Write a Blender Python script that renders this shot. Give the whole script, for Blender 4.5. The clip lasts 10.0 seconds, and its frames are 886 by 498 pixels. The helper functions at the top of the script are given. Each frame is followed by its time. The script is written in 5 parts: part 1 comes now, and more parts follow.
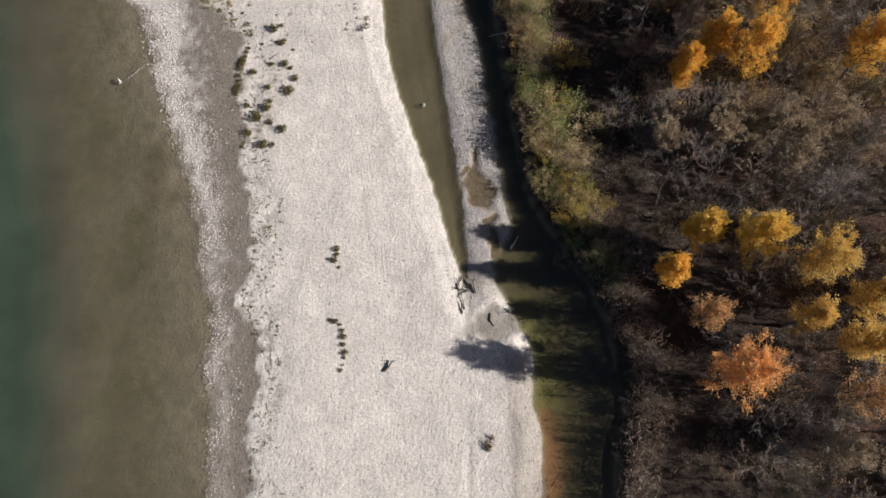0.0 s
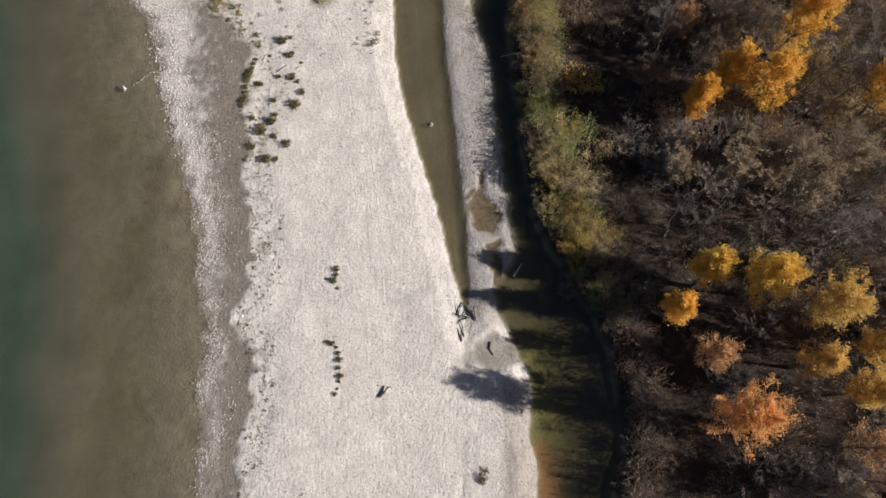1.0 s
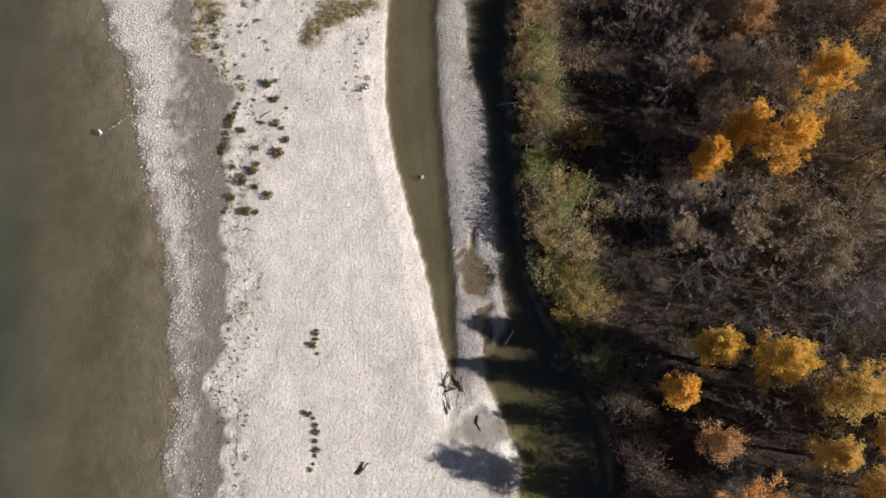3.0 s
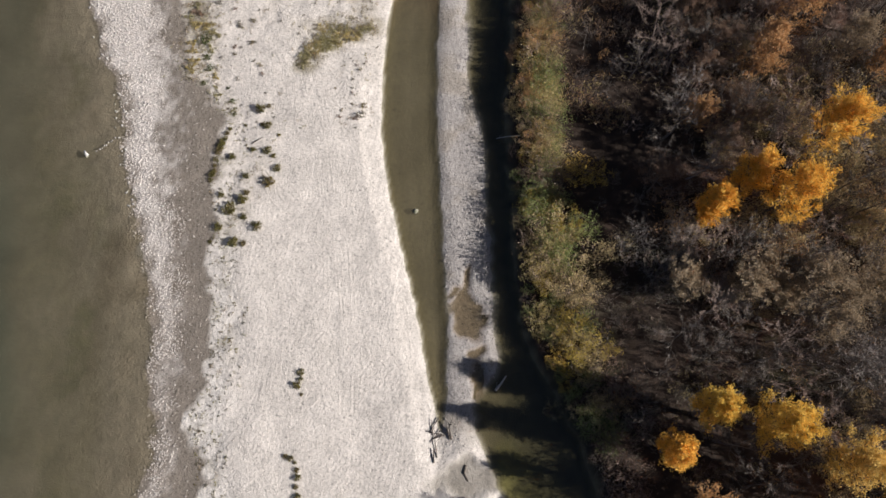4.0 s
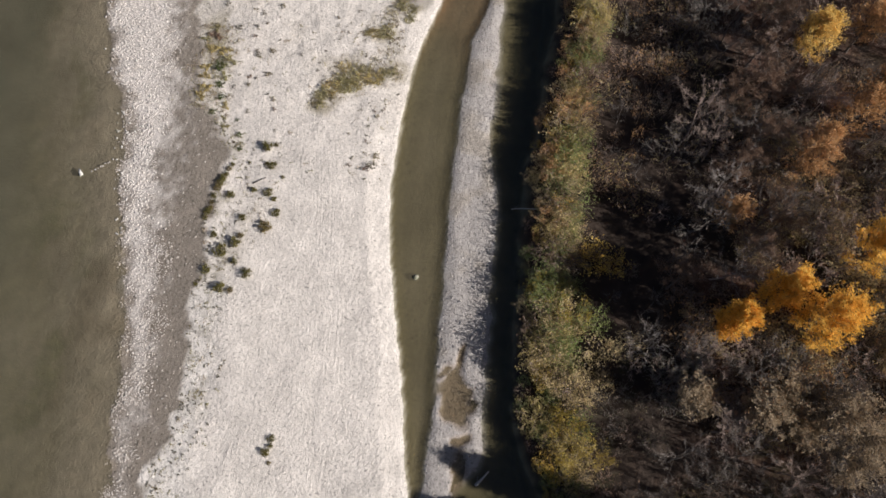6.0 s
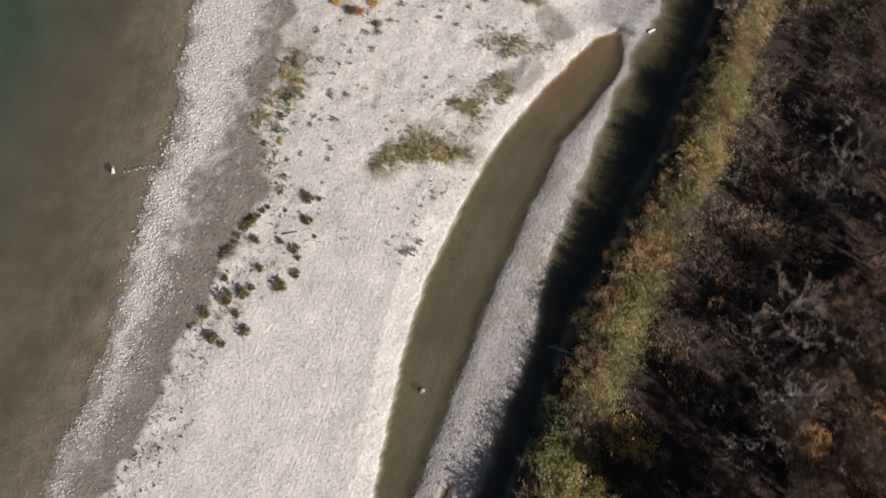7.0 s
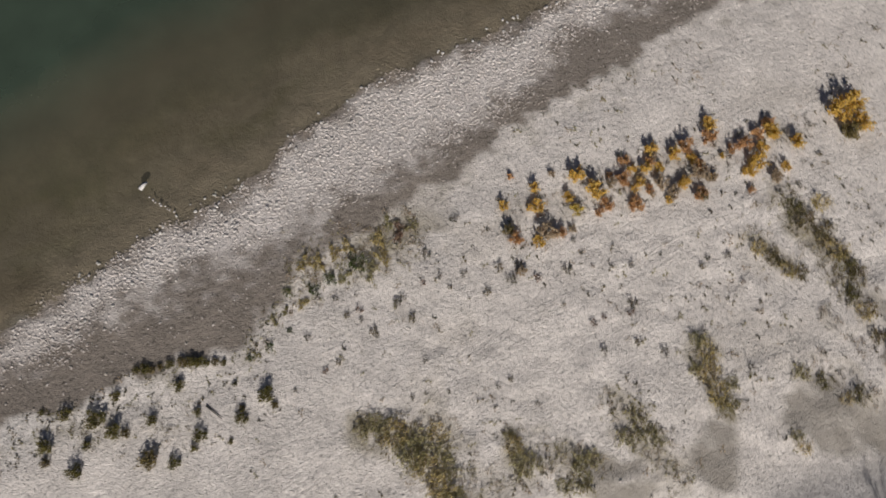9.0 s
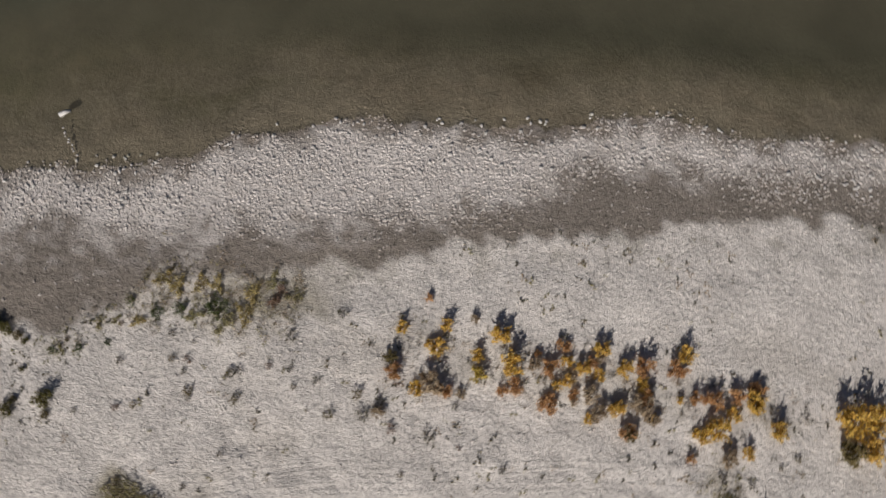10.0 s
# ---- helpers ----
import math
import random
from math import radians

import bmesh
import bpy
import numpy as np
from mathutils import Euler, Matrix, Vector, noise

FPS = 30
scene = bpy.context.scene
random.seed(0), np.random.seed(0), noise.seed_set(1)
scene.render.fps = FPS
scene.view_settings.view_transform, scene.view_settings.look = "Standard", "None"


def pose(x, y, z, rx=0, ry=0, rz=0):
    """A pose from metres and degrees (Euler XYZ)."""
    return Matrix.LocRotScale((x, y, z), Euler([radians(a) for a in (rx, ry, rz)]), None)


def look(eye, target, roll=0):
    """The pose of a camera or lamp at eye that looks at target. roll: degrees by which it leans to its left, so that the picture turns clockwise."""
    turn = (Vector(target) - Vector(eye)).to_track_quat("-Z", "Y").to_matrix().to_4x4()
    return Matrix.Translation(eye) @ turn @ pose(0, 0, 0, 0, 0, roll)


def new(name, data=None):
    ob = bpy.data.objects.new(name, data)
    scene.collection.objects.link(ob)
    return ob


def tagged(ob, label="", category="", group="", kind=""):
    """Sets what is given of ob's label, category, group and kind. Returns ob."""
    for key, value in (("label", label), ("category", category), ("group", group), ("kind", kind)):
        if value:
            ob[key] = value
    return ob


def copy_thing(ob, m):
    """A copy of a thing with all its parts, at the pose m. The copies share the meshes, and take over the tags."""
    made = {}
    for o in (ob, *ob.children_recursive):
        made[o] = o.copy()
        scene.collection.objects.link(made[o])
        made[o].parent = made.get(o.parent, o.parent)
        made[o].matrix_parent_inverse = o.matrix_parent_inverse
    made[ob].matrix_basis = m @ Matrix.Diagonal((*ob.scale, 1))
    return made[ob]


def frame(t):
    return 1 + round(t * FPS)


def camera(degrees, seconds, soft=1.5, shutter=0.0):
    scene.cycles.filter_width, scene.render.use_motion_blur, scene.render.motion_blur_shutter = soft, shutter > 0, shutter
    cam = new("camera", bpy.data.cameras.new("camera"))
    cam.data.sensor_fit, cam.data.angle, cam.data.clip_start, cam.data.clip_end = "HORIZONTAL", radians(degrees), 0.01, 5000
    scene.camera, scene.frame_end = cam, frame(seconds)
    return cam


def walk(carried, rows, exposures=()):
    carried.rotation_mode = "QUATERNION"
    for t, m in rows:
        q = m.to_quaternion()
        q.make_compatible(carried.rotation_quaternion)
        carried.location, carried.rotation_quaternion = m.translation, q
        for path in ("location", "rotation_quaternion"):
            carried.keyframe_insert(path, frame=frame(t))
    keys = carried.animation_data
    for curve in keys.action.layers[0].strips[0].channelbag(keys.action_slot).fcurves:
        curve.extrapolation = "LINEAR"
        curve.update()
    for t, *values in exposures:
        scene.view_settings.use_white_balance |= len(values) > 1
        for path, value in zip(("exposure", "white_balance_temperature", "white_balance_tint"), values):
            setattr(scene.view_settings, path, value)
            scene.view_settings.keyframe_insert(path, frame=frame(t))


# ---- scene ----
cam = camera(65.2, 10.0, 1.5, 0.2)
METRES, EYE, TILT, LEAN, TURN = 95.0, 78.57, -73.1, 0.0, 0.0
ROWS = [
    (0.0, 0.0, 0.0, 0.0, 0.0, 0.0, 0.0),
    (0.5, 0.0029, 0.0075, 0.0149, 0.14, -0.03, -0.73),
    (1.0, 0.0068, 0.0176, 0.0306, 0.68, -0.05, -2.29),
    (1.5, 0.0109, 0.0286, 0.0469, 0.84, -0.07, -2.62),
    (2.0, 0.0148, 0.0414, 0.0662, 0.89, -0.1, -2.75),
    (3.5, 0.0309, 0.084, 0.1287, 1.57, -0.09, -4.17),
    (4.0, 0.0365, 0.0999, 0.1523, 1.83, -0.12, -5.13),
    (4.5, 0.0406, 0.1145, 0.176, 2.07, -0.23, -6.3),
    (5.0, 0.0446, 0.1312, 0.2004, 2.67, -0.3, -8.58),
    (6.5, 0.0425, 0.1869, 0.279, 5.25, -0.82, -17.88),
    (7.0, 0.0211, 0.2431, 0.3513, 9.13, -2.31, -28.44),
    (7.5, -0.007, 0.3001, 0.4199, 15.09, -5.59, -39.52),
    (8.0, -0.0433, 0.3568, 0.4815, 22.63, -10.84, -49.65),
    (8.5, -0.0912, 0.4129, 0.538, 33.58, -19.83, -59.11),
    (9.0, -0.1414, 0.4678, 0.5933, 51.62, -35.91, -67.02),
    (9.5, -0.1975, 0.5224, 0.6492, 83.7, -66.62, -72.25),
    (10.0, -0.2565, 0.5794, 0.7043, 130.62, -111.13, -68.04),
]
EXPOSURES = [(0.0, 0.40), (5.0, 0.45), (7.0, 0.33), (8.5, -0.11), (9.0, -0.17), (10.0, -0.22)]
walk(cam, [(t, pose(0, 0, EYE, TILT, LEAN, TURN) @ pose(METRES * x, METRES * y, METRES * z, 90 + pitch, roll, yaw)) for t, x, y, z, yaw, pitch, roll in ROWS], EXPOSURES)

# ---- daylight: a low autumn sun over the wood, clear sky ----
SUN_ELEVATION, SUN_BEARING = 28.0, -6.5   # degrees above the ground; degrees round from +x
world = bpy.data.worlds.new("world")
scene.world = world
world.use_nodes = True
wn = world.node_tree
sky = wn.nodes.new("ShaderNodeTexSky")
sky.sky_type = 'NISHITA'
sky.sun_disc = False
sky.sun_elevation = radians(SUN_ELEVATION)
sky.sun_rotation = radians(90 - SUN_BEARING)
sky.altitude = 200
sky.air_density = 0.36
sky.dust_density = 1.0
sky.ozone_density = 0.6
wn.links.new(sky.outputs["Color"], wn.nodes["Background"].inputs["Color"])
wn.nodes["Background"].inputs["Strength"].default_value = 0.05
sun_data = bpy.data.lights.new("sun", 'SUN')
sun_data.energy = 5.0
sun_data.angle = radians(0.53)
sun_data.color = (1.0, 0.935, 0.875)
sun = new("sun", sun_data)
sx = math.cos(radians(SUN_ELEVATION)) * math.cos(radians(SUN_BEARING))
sy = math.cos(radians(SUN_ELEVATION)) * math.sin(radians(SUN_BEARING))
sun.matrix_basis = look((sx * 300, sy * 300, math.sin(radians(SUN_ELEVATION)) * 300), (0, 0, 0))

# ---- materials ----


def material(name):
    m = bpy.data.materials.new(name)
    m.use_nodes = True
    nt = m.node_tree
    return m, nt, nt.nodes["Principled BSDF"]


def put(nt, kind, **values):
    n = nt.nodes.new(kind)
    for key, value in values.items():
        n.inputs[key.replace("_", " ")].default_value = value
    return n


def wire(nt, a, b):
    nt.links.new(a, b)


def mixer(nt, mode, fac, a, b):
    """A colour mix; fac, a and b are sockets or values."""
    n = nt.nodes.new("ShaderNodeMix")
    n.data_type = 'RGBA'
    n.blend_type = mode
    for value, socket in ((fac, n.inputs[0]), (a, n.inputs[6]), (b, n.inputs[7])):
        if isinstance(value, bpy.types.NodeSocket):
            wire(nt, value, socket)
        elif isinstance(value, tuple):
            socket.default_value = (*value, 1.0)
        else:
            socket.default_value = value
    return n.outputs[2]


def ranged(nt, value, a, b, c, d):
    n = nt.nodes.new("ShaderNodeMapRange")
    wire(nt, value, n.inputs[0])
    for i, v in enumerate((a, b, c, d)):
        n.inputs[1 + i].default_value = v
    return n.outputs[0]


def maths(nt, op, a, b):
    n = nt.nodes.new("ShaderNodeMath")
    n.operation = op
    for value, socket in ((a, n.inputs[0]), (b, n.inputs[1])):
        if isinstance(value, bpy.types.NodeSocket):
            wire(nt, value, socket)
        else:
            socket.default_value = value
    return n.outputs[0]


def coords(nt):
    return nt.nodes.new("ShaderNodeNewGeometry").outputs["Position"]


def noised(nt, scale, detail=3.0, where=None):
    n = put(nt, "ShaderNodeTexNoise", Scale=scale, Detail=detail)
    wire(nt, where or coords(nt), n.inputs["Vector"])
    return n.outputs["Fac"]


def tint_of(nt):
    n = nt.nodes.new("ShaderNodeAttribute")
    n.attribute_name = "tint"
    return n


# river gravel, silt, mud and leaf litter: the tint says which, its alpha how stony
GROUND, nt, bsdf = material("river_ground")
where = coords(nt)
tint = tint_of(nt)
cells = put(nt, "ShaderNodeTexVoronoi", Scale=3.6)
wire(nt, where, cells.inputs["Vector"])
cells_fine = put(nt, "ShaderNodeTexVoronoi", Scale=13.0)
wire(nt, where, cells_fine.inputs["Vector"])
grey = nt.nodes.new("ShaderNodeRGBToBW")
wire(nt, cells.outputs["Color"], grey.inputs[0])
grey_fine = nt.nodes.new("ShaderNodeRGBToBW")
wire(nt, cells_fine.outputs["Color"], grey_fine.inputs[0])
stone = maths(nt, 'ADD', ranged(nt, grey.outputs[0], 0.15, 0.85, 0.92, 1.07), ranged(nt, grey_fine.outputs[0], 0.15, 0.85, -0.05, 0.05))
loam = ranged(nt, noised(nt, 0.9, 6.0, where), 0.3, 0.7, 0.84, 1.16)
patches = ranged(nt, noised(nt, 0.35, 4.0, where), 0.3, 0.7, 0.9, 1.1)
pits = ranged(nt, noised(nt, 4.2, 5.0, where), 0.54, 0.70, 1.0, 0.76)
flow = put(nt, "ShaderNodeMapping", Rotation=(0.0, 0.0, -0.22), Scale=(2.4, 0.8, 1.0))
wire(nt, where, flow.inputs["Vector"])
streaks = ranged(nt, noised(nt, 1.0, 6.0, flow.outputs[0]), 0.3, 0.7, 0.90, 1.08)
specks = ranged(nt, noised(nt, 3.4, 3.0, where), 0.60, 0.70, 1.0, 0.55)
stone = maths(nt, 'MULTIPLY', stone, maths(nt, 'MULTIPLY', maths(nt, 'MULTIPLY', streaks, specks), pits))
n = nt.nodes.new("ShaderNodeMix")
wire(nt, tint.outputs["Alpha"], n.inputs[0])
wire(nt, loam, n.inputs[2])
wire(nt, stone, n.inputs[3])
both = maths(nt, 'MULTIPLY', n.outputs[0], patches)
colour = mixer(nt, 'MULTIPLY', 1.0, tint.outputs["Color"], both)
wire(nt, colour, bsdf.inputs["Base Color"])
bsdf.inputs["Roughness"].default_value = 0.9
bsdf.inputs["Specular IOR Level"].default_value = 0.25
height = maths(nt, 'ADD', maths(nt, 'ADD', maths(nt, 'MULTIPLY', noised(nt, 9.0, 6.0, where), 0.95), maths(nt, 'MULTIPLY', noised(nt, 2.7, 4.0, where), 1.35)), ranged(nt, cells_fine.outputs["Distance"], 0.0, 0.8, 0.25, 0.0))
bump = put(nt, "ShaderNodeBump", Strength=0.75, Distance=0.09)
wire(nt, height, bump.inputs["Height"])
wire(nt, bump.outputs[0], bsdf.inputs["Normal"])

# loose stones, each its own shade
STONE, nt, bsdf = material("river_stone")
tint = tint_of(nt)
geo = nt.nodes.new("ShaderNodeNewGeometry")
shade = ranged(nt, geo.outputs["Random Per Island"], 0.0, 1.0, 0.82, 1.18)
warm = mixer(nt, 'MIX', ranged(nt, noised(nt, 0.9, 2.0), 0.4, 0.6, 0.0, 0.25), tint.outputs["Color"], (0.42, 0.36, 0.31))
wire(nt, mixer(nt, 'MULTIPLY', 1.0, warm, shade), bsdf.inputs["Base Color"])
bsdf.inputs["Roughness"].default_value = 0.85
bump = put(nt, "ShaderNodeBump", Strength=0.4, Distance=0.02)
wire(nt, noised(nt, 30.0), bump.inputs["Height"])
wire(nt, bump.outputs[0], bsdf.inputs["Normal"])

COBBLE, nt, bsdf = material("pale_cobble")
info = nt.nodes.new("ShaderNodeObjectInfo")
shade = mixer(nt, 'MIX', info.outputs["Random"], (0.36, 0.34, 0.33), (0.54, 0.52, 0.49))
wire(nt, mixer(nt, 'MULTIPLY', 1.0, shade, ranged(nt, noised(nt, 14.0), 0.3, 0.7, 0.8, 1.15)), bsdf.inputs["Base Color"])
bsdf.inputs["Roughness"].default_value = 0.8


def water_material(name, murk, murk_far, cloudy):
    """Water over a bed: clear at its edge, murky with depth (attribute "deep"), a thin gloss on top."""
    m, nt, bsdf = material(name)
    deep = nt.nodes.new("ShaderNodeAttribute")
    deep.attribute_name = "deep"
    fac = maths(nt, 'SUBTRACT', 1.0, maths(nt, 'POWER', 2.718, maths(nt, 'MULTIPLY', deep.outputs["Fac"], -cloudy)))
    far = ranged(nt, deep.outputs["Fac"], 1.5, 2.6, 0.0, 1.0)
    body = mixer(nt, 'MIX', far, murk, murk_far)
    body = mixer(nt, 'MULTIPLY', 1.0, body, ranged(nt, noised(nt, 0.16, 5.0), 0.3, 0.7, 0.82, 1.18))
    diffuse = nt.nodes.new("ShaderNodeBsdfDiffuse")
    wire(nt, body, diffuse.inputs["Color"])
    clear = nt.nodes.new("ShaderNodeBsdfTransparent")
    clear.inputs["Color"].default_value = (0.86, 0.86, 0.80, 1)
    mix = nt.nodes.new("ShaderNodeMixShader")
    wire(nt, fac, mix.inputs[0])
    wire(nt, clear.outputs[0], mix.inputs[1])
    wire(nt, diffuse.outputs[0], mix.inputs[2])
    gloss = put(nt, "ShaderNodeBsdfGlossy", Roughness=0.12)
    bump = put(nt, "ShaderNodeBump", Strength=0.25, Distance=0.03)
    wire(nt, noised(nt, 2.2, 4.0), bump.inputs["Height"])
    wire(nt, bump.outputs[0], gloss.inputs["Normal"])
    slant = put(nt, "ShaderNodeLayerWeight", Blend=0.5)
    sheen = maths(nt, 'ADD', 0.055, maths(nt, 'MULTIPLY', 0.9, maths(nt, 'POWER', slant.outputs["Facing"], 5.0)))
    top = nt.nodes.new("ShaderNodeMixShader")
    wire(nt, sheen, top.inputs[0])
    wire(nt, mix.outputs[0], top.inputs[1])
    wire(nt, gloss.outputs[0], top.inputs[2])
    wire(nt, top.outputs[0], nt.nodes["Material Output"].inputs["Surface"])
    return m


RIVER = water_material("river_water", (0.136, 0.124, 0.084), (0.056, 0.080, 0.057), 0.7)
STREAM = water_material("stream_water", (0.155, 0.135, 0.088), (0.030, 0.034, 0.024), 1.1)
# backwater's deep murk is near-black navy: shade and sky reflection put into its colour
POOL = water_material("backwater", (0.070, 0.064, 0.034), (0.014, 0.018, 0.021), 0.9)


def leaf_material(name, a, b):
    """Leaves between two colours, leaf by leaf and plant by plant, letting light through."""
    m, nt, bsdf = material(name)
    geo = nt.nodes.new("ShaderNodeNewGeometry")
    info = nt.nodes.new("ShaderNodeObjectInfo")
    f = maths(nt, 'ADD', maths(nt, 'MULTIPLY', geo.outputs["Random Per Island"], 0.6), maths(nt, 'MULTIPLY', info.outputs["Random"], 0.4))
    colour = mixer(nt, 'MIX', f, a, b)
    wire(nt, colour, bsdf.inputs["Base Color"])
    bsdf.inputs["Roughness"].default_value = 0.7
    bsdf.inputs["Specular IOR Level"].default_value = 0.1
    glow = nt.nodes.new("ShaderNodeBsdfTranslucent")
    wire(nt, colour, glow.inputs["Color"])
    mix = nt.nodes.new("ShaderNodeMixShader")
    mix.inputs[0].default_value = 0.32
    wire(nt, bsdf.outputs[0], mix.inputs[1])
    wire(nt, glow.outputs[0], mix.inputs[2])
    wire(nt, mix.outputs[0], nt.nodes["Material Output"].inputs["Surface"])
    return m


LEAF = {
    "gold": leaf_material("gold_leaves", (0.76, 0.41, 0.07), (0.90, 0.60, 0.15)),
    "yellow": leaf_material("yellow_leaves", (0.74, 0.49, 0.10), (0.90, 0.65, 0.18)),
    "orange": leaf_material("orange_leaves", (0.74, 0.38, 0.14), (0.89, 0.53, 0.23)),
    "peach": leaf_material("faded_orange_leaves", (0.58, 0.34, 0.16), (0.74, 0.50, 0.27)),
    "lime": leaf_material("yellow_green_leaves", (0.36, 0.28, 0.06), (0.58, 0.44, 0.11)),
    "olive": leaf_material("olive_leaves", (0.125, 0.105, 0.042), (0.25, 0.20, 0.09)),
    "green": leaf_material("green_leaves", (0.065, 0.095, 0.035), (0.14, 0.16, 0.065)),
    "tan": leaf_material("tan_leaves", (0.33, 0.26, 0.18), (0.50, 0.40, 0.28)),
    "straw": leaf_material("straw_yellow_leaves", (0.68, 0.47, 0.14), (0.87, 0.64, 0.24)),
    "dull": leaf_material("dull_olive_leaves", (0.10, 0.092, 0.030), (0.23, 0.205, 0.075)),
    "willow": leaf_material("dull_yellow_leaves", (0.56, 0.37, 0.08), (0.76, 0.53, 0.15)),
    "rust": leaf_material("rust_leaves", (0.46, 0.26, 0.12), (0.64, 0.40, 0.20)),
    "bank_olive": leaf_material("bank_willow_leaves", (0.36, 0.305, 0.125), (0.60, 0.48, 0.225)),
    "bank_tan": leaf_material("bank_dry_leaves", (0.47, 0.375, 0.20), (0.68, 0.55, 0.31)),
    "bank_green": leaf_material("bank_green_leaves", (0.17, 0.23, 0.08), (0.34, 0.37, 0.15)),
    "weed": leaf_material("weedy_green_leaves", (0.28, 0.265, 0.125), (0.46, 0.41, 0.23)),
    "brown": leaf_material("brown_leaves", (0.15, 0.10, 0.072), (0.30, 0.20, 0.145)),
    "grey": leaf_material("grey_green_leaves", (0.13, 0.125, 0.09), (0.23, 0.21, 0.16)),
}


def bark_material(name, a, b):
    m, nt, bsdf = material(name)
    stretched = put(nt, "ShaderNodeMapping", Scale=(9.0, 9.0, 1.6))
    wire(nt, coords(nt), stretched.inputs["Vector"])
    grain = noised(nt, 1.5, 5.0, stretched.outputs[0])
    wire(nt, mixer(nt, 'MIX', ranged(nt, grain, 0.35, 0.65, 0.0, 1.0), a, b), bsdf.inputs["Base Color"])
    bsdf.inputs["Roughness"].default_value = 0.9
    bump = put(nt, "ShaderNodeBump", Strength=0.6, Distance=0.03)
    wire(nt, grain, bump.inputs["Height"])
    wire(nt, bump.outputs[0], bsdf.inputs["Normal"])
    return m


BARK = bark_material("grey_brown_bark", (0.09, 0.075, 0.065), (0.20, 0.175, 0.16))
PALE_BARK = bark_material("bleached_wood", (0.30, 0.28, 0.26), (0.52, 0.50, 0.47))
WHITE_WOOD = bark_material("white_bleached_wood", (0.58, 0.56, 0.53), (0.78, 0.76, 0.73))
GREY_BARK = bark_material("pale_grey_bark", (0.21, 0.185, 0.17), (0.38, 0.345, 0.325))
TWIG = bark_material("purple_brown_twigs", (0.20, 0.15, 0.128), (0.36, 0.28, 0.24))
DRIFT = bark_material("dark_driftwood", (0.05, 0.042, 0.036), (0.13, 0.11, 0.095))

# ---- the lie of the land ----
WATER = -0.5          # water level; the dry gravel bar lies about 0


TABLES = {}


def lattice(x, y, size, seed):
    """Smooth noise from -1 to 1 over the plan, with bumps of that size in metres."""
    if seed not in TABLES:
        TABLES[seed] = np.random.RandomState(seed).uniform(-1, 1, (64, 64))
    table = TABLES[seed]
    u, v = x / size + 1000.0, y / size + 1000.0
    i, j = np.floor(u).astype(int), np.floor(v).astype(int)
    fu, fv = u - i, v - j
    fu, fv = fu * fu * (3 - 2 * fu), fv * fv * (3 - 2 * fv)
    a, b = table[i % 64, j % 64], table[(i + 1) % 64, j % 64]
    c, d = table[i % 64, (j + 1) % 64], table[(i + 1) % 64, (j + 1) % 64]
    return (a * (1 - fu) + b * fu) * (1 - fv) + (c * (1 - fu) + d * fu) * fv


def shore(points):
    """A shoreline: x along the plan's y, rounded a little."""
    ys = np.arange(-60, 180.1, 0.5)
    xs = np.interp(ys, [p[1] for p in points], [p[0] for p in points])
    pad = np.pad(xs, 2, mode="edge")
    xs = (pad[:-4] + 2 * pad[1:-3] + 3 * pad[2:-2] + 2 * pad[3:-1] + pad[4:]) / 9
    return lambda y: np.interp(y, ys, xs)


# river's edge, foot of the dry bar, and the deep water
river_edge = shore([(-24.5, -8), (-25.5, 1), (-26.6, 9), (-27.8, 18), (-29.3, 25), (-31.0, 31), (-33.0, 36.5), (-35.2, 42), (-37.4, 46.5),
                    (-38.6, 50.5), (-39.7, 54.5), (-40.6, 57.5), (-43.3, 60), (-44.8, 64), (-46.0, 68), (-47.6, 75), (-50.0, 83), (-52.0, 90), (-52.0, 99), (-53.4, 106), (-57, 125)])
bar_foot = shore([(-20.4, -8), (-21.2, 3), (-21.3, 10.6), (-22.3, 14), (-23.6, 18.5), (-22.4, 21.5), (-22.9, 28.5), (-24.2, 32.5), (-25.2, 37), (-24.8, 40),
                  (-26.5, 44), (-26.0, 48), (-25.4, 52), (-29.0, 56), (-31.5, 59), (-33.3, 64), (-34.8, 69), (-36.0, 73), (-39.2, 78.6), (-41.4, 84), (-42.8, 90), (-45.0, 96.5), (-47.6, 106), (-51, 125)])
deep_edge = shore([(-43.5, -8), (-45.5, 13), (-47, 27), (-49.5, 45), (-53, 62), (-57, 90), (-59, 106), (-62, 125)])
# side channel between bar and spit: it narrows to nothing at both ends
stream_west = shore([(2.9, 17.6), (2.4, 19.2), (1.4, 22.6), (0.1, 27), (-1.4, 32.2), (-3.2, 37.3), (-5.4, 43.8), (-7.0, 49.5), (-8.0, 55.4), (-8.5, 62), (-8.6, 68), (-8.2, 72.5),
                     (-7.4, 77.3), (-6.3, 82), (-5.5, 85.0), (-4.8, 86.6), (-3.4, 87.8)])
stream_east = shore([(2.6, 17.6), (2.75, 19.8), (2.9, 24), (2.4, 30.5), (1.2, 37.5), (0.6, 42.5), (-0.4, 49.3), (-1.3, 56), (-2.1, 64.5), (-2.6, 73), (-1.7, 78), (-1.15, 82), (-1.3, 85.2), (-2.1, 87.2), (-3.4, 88.0)])
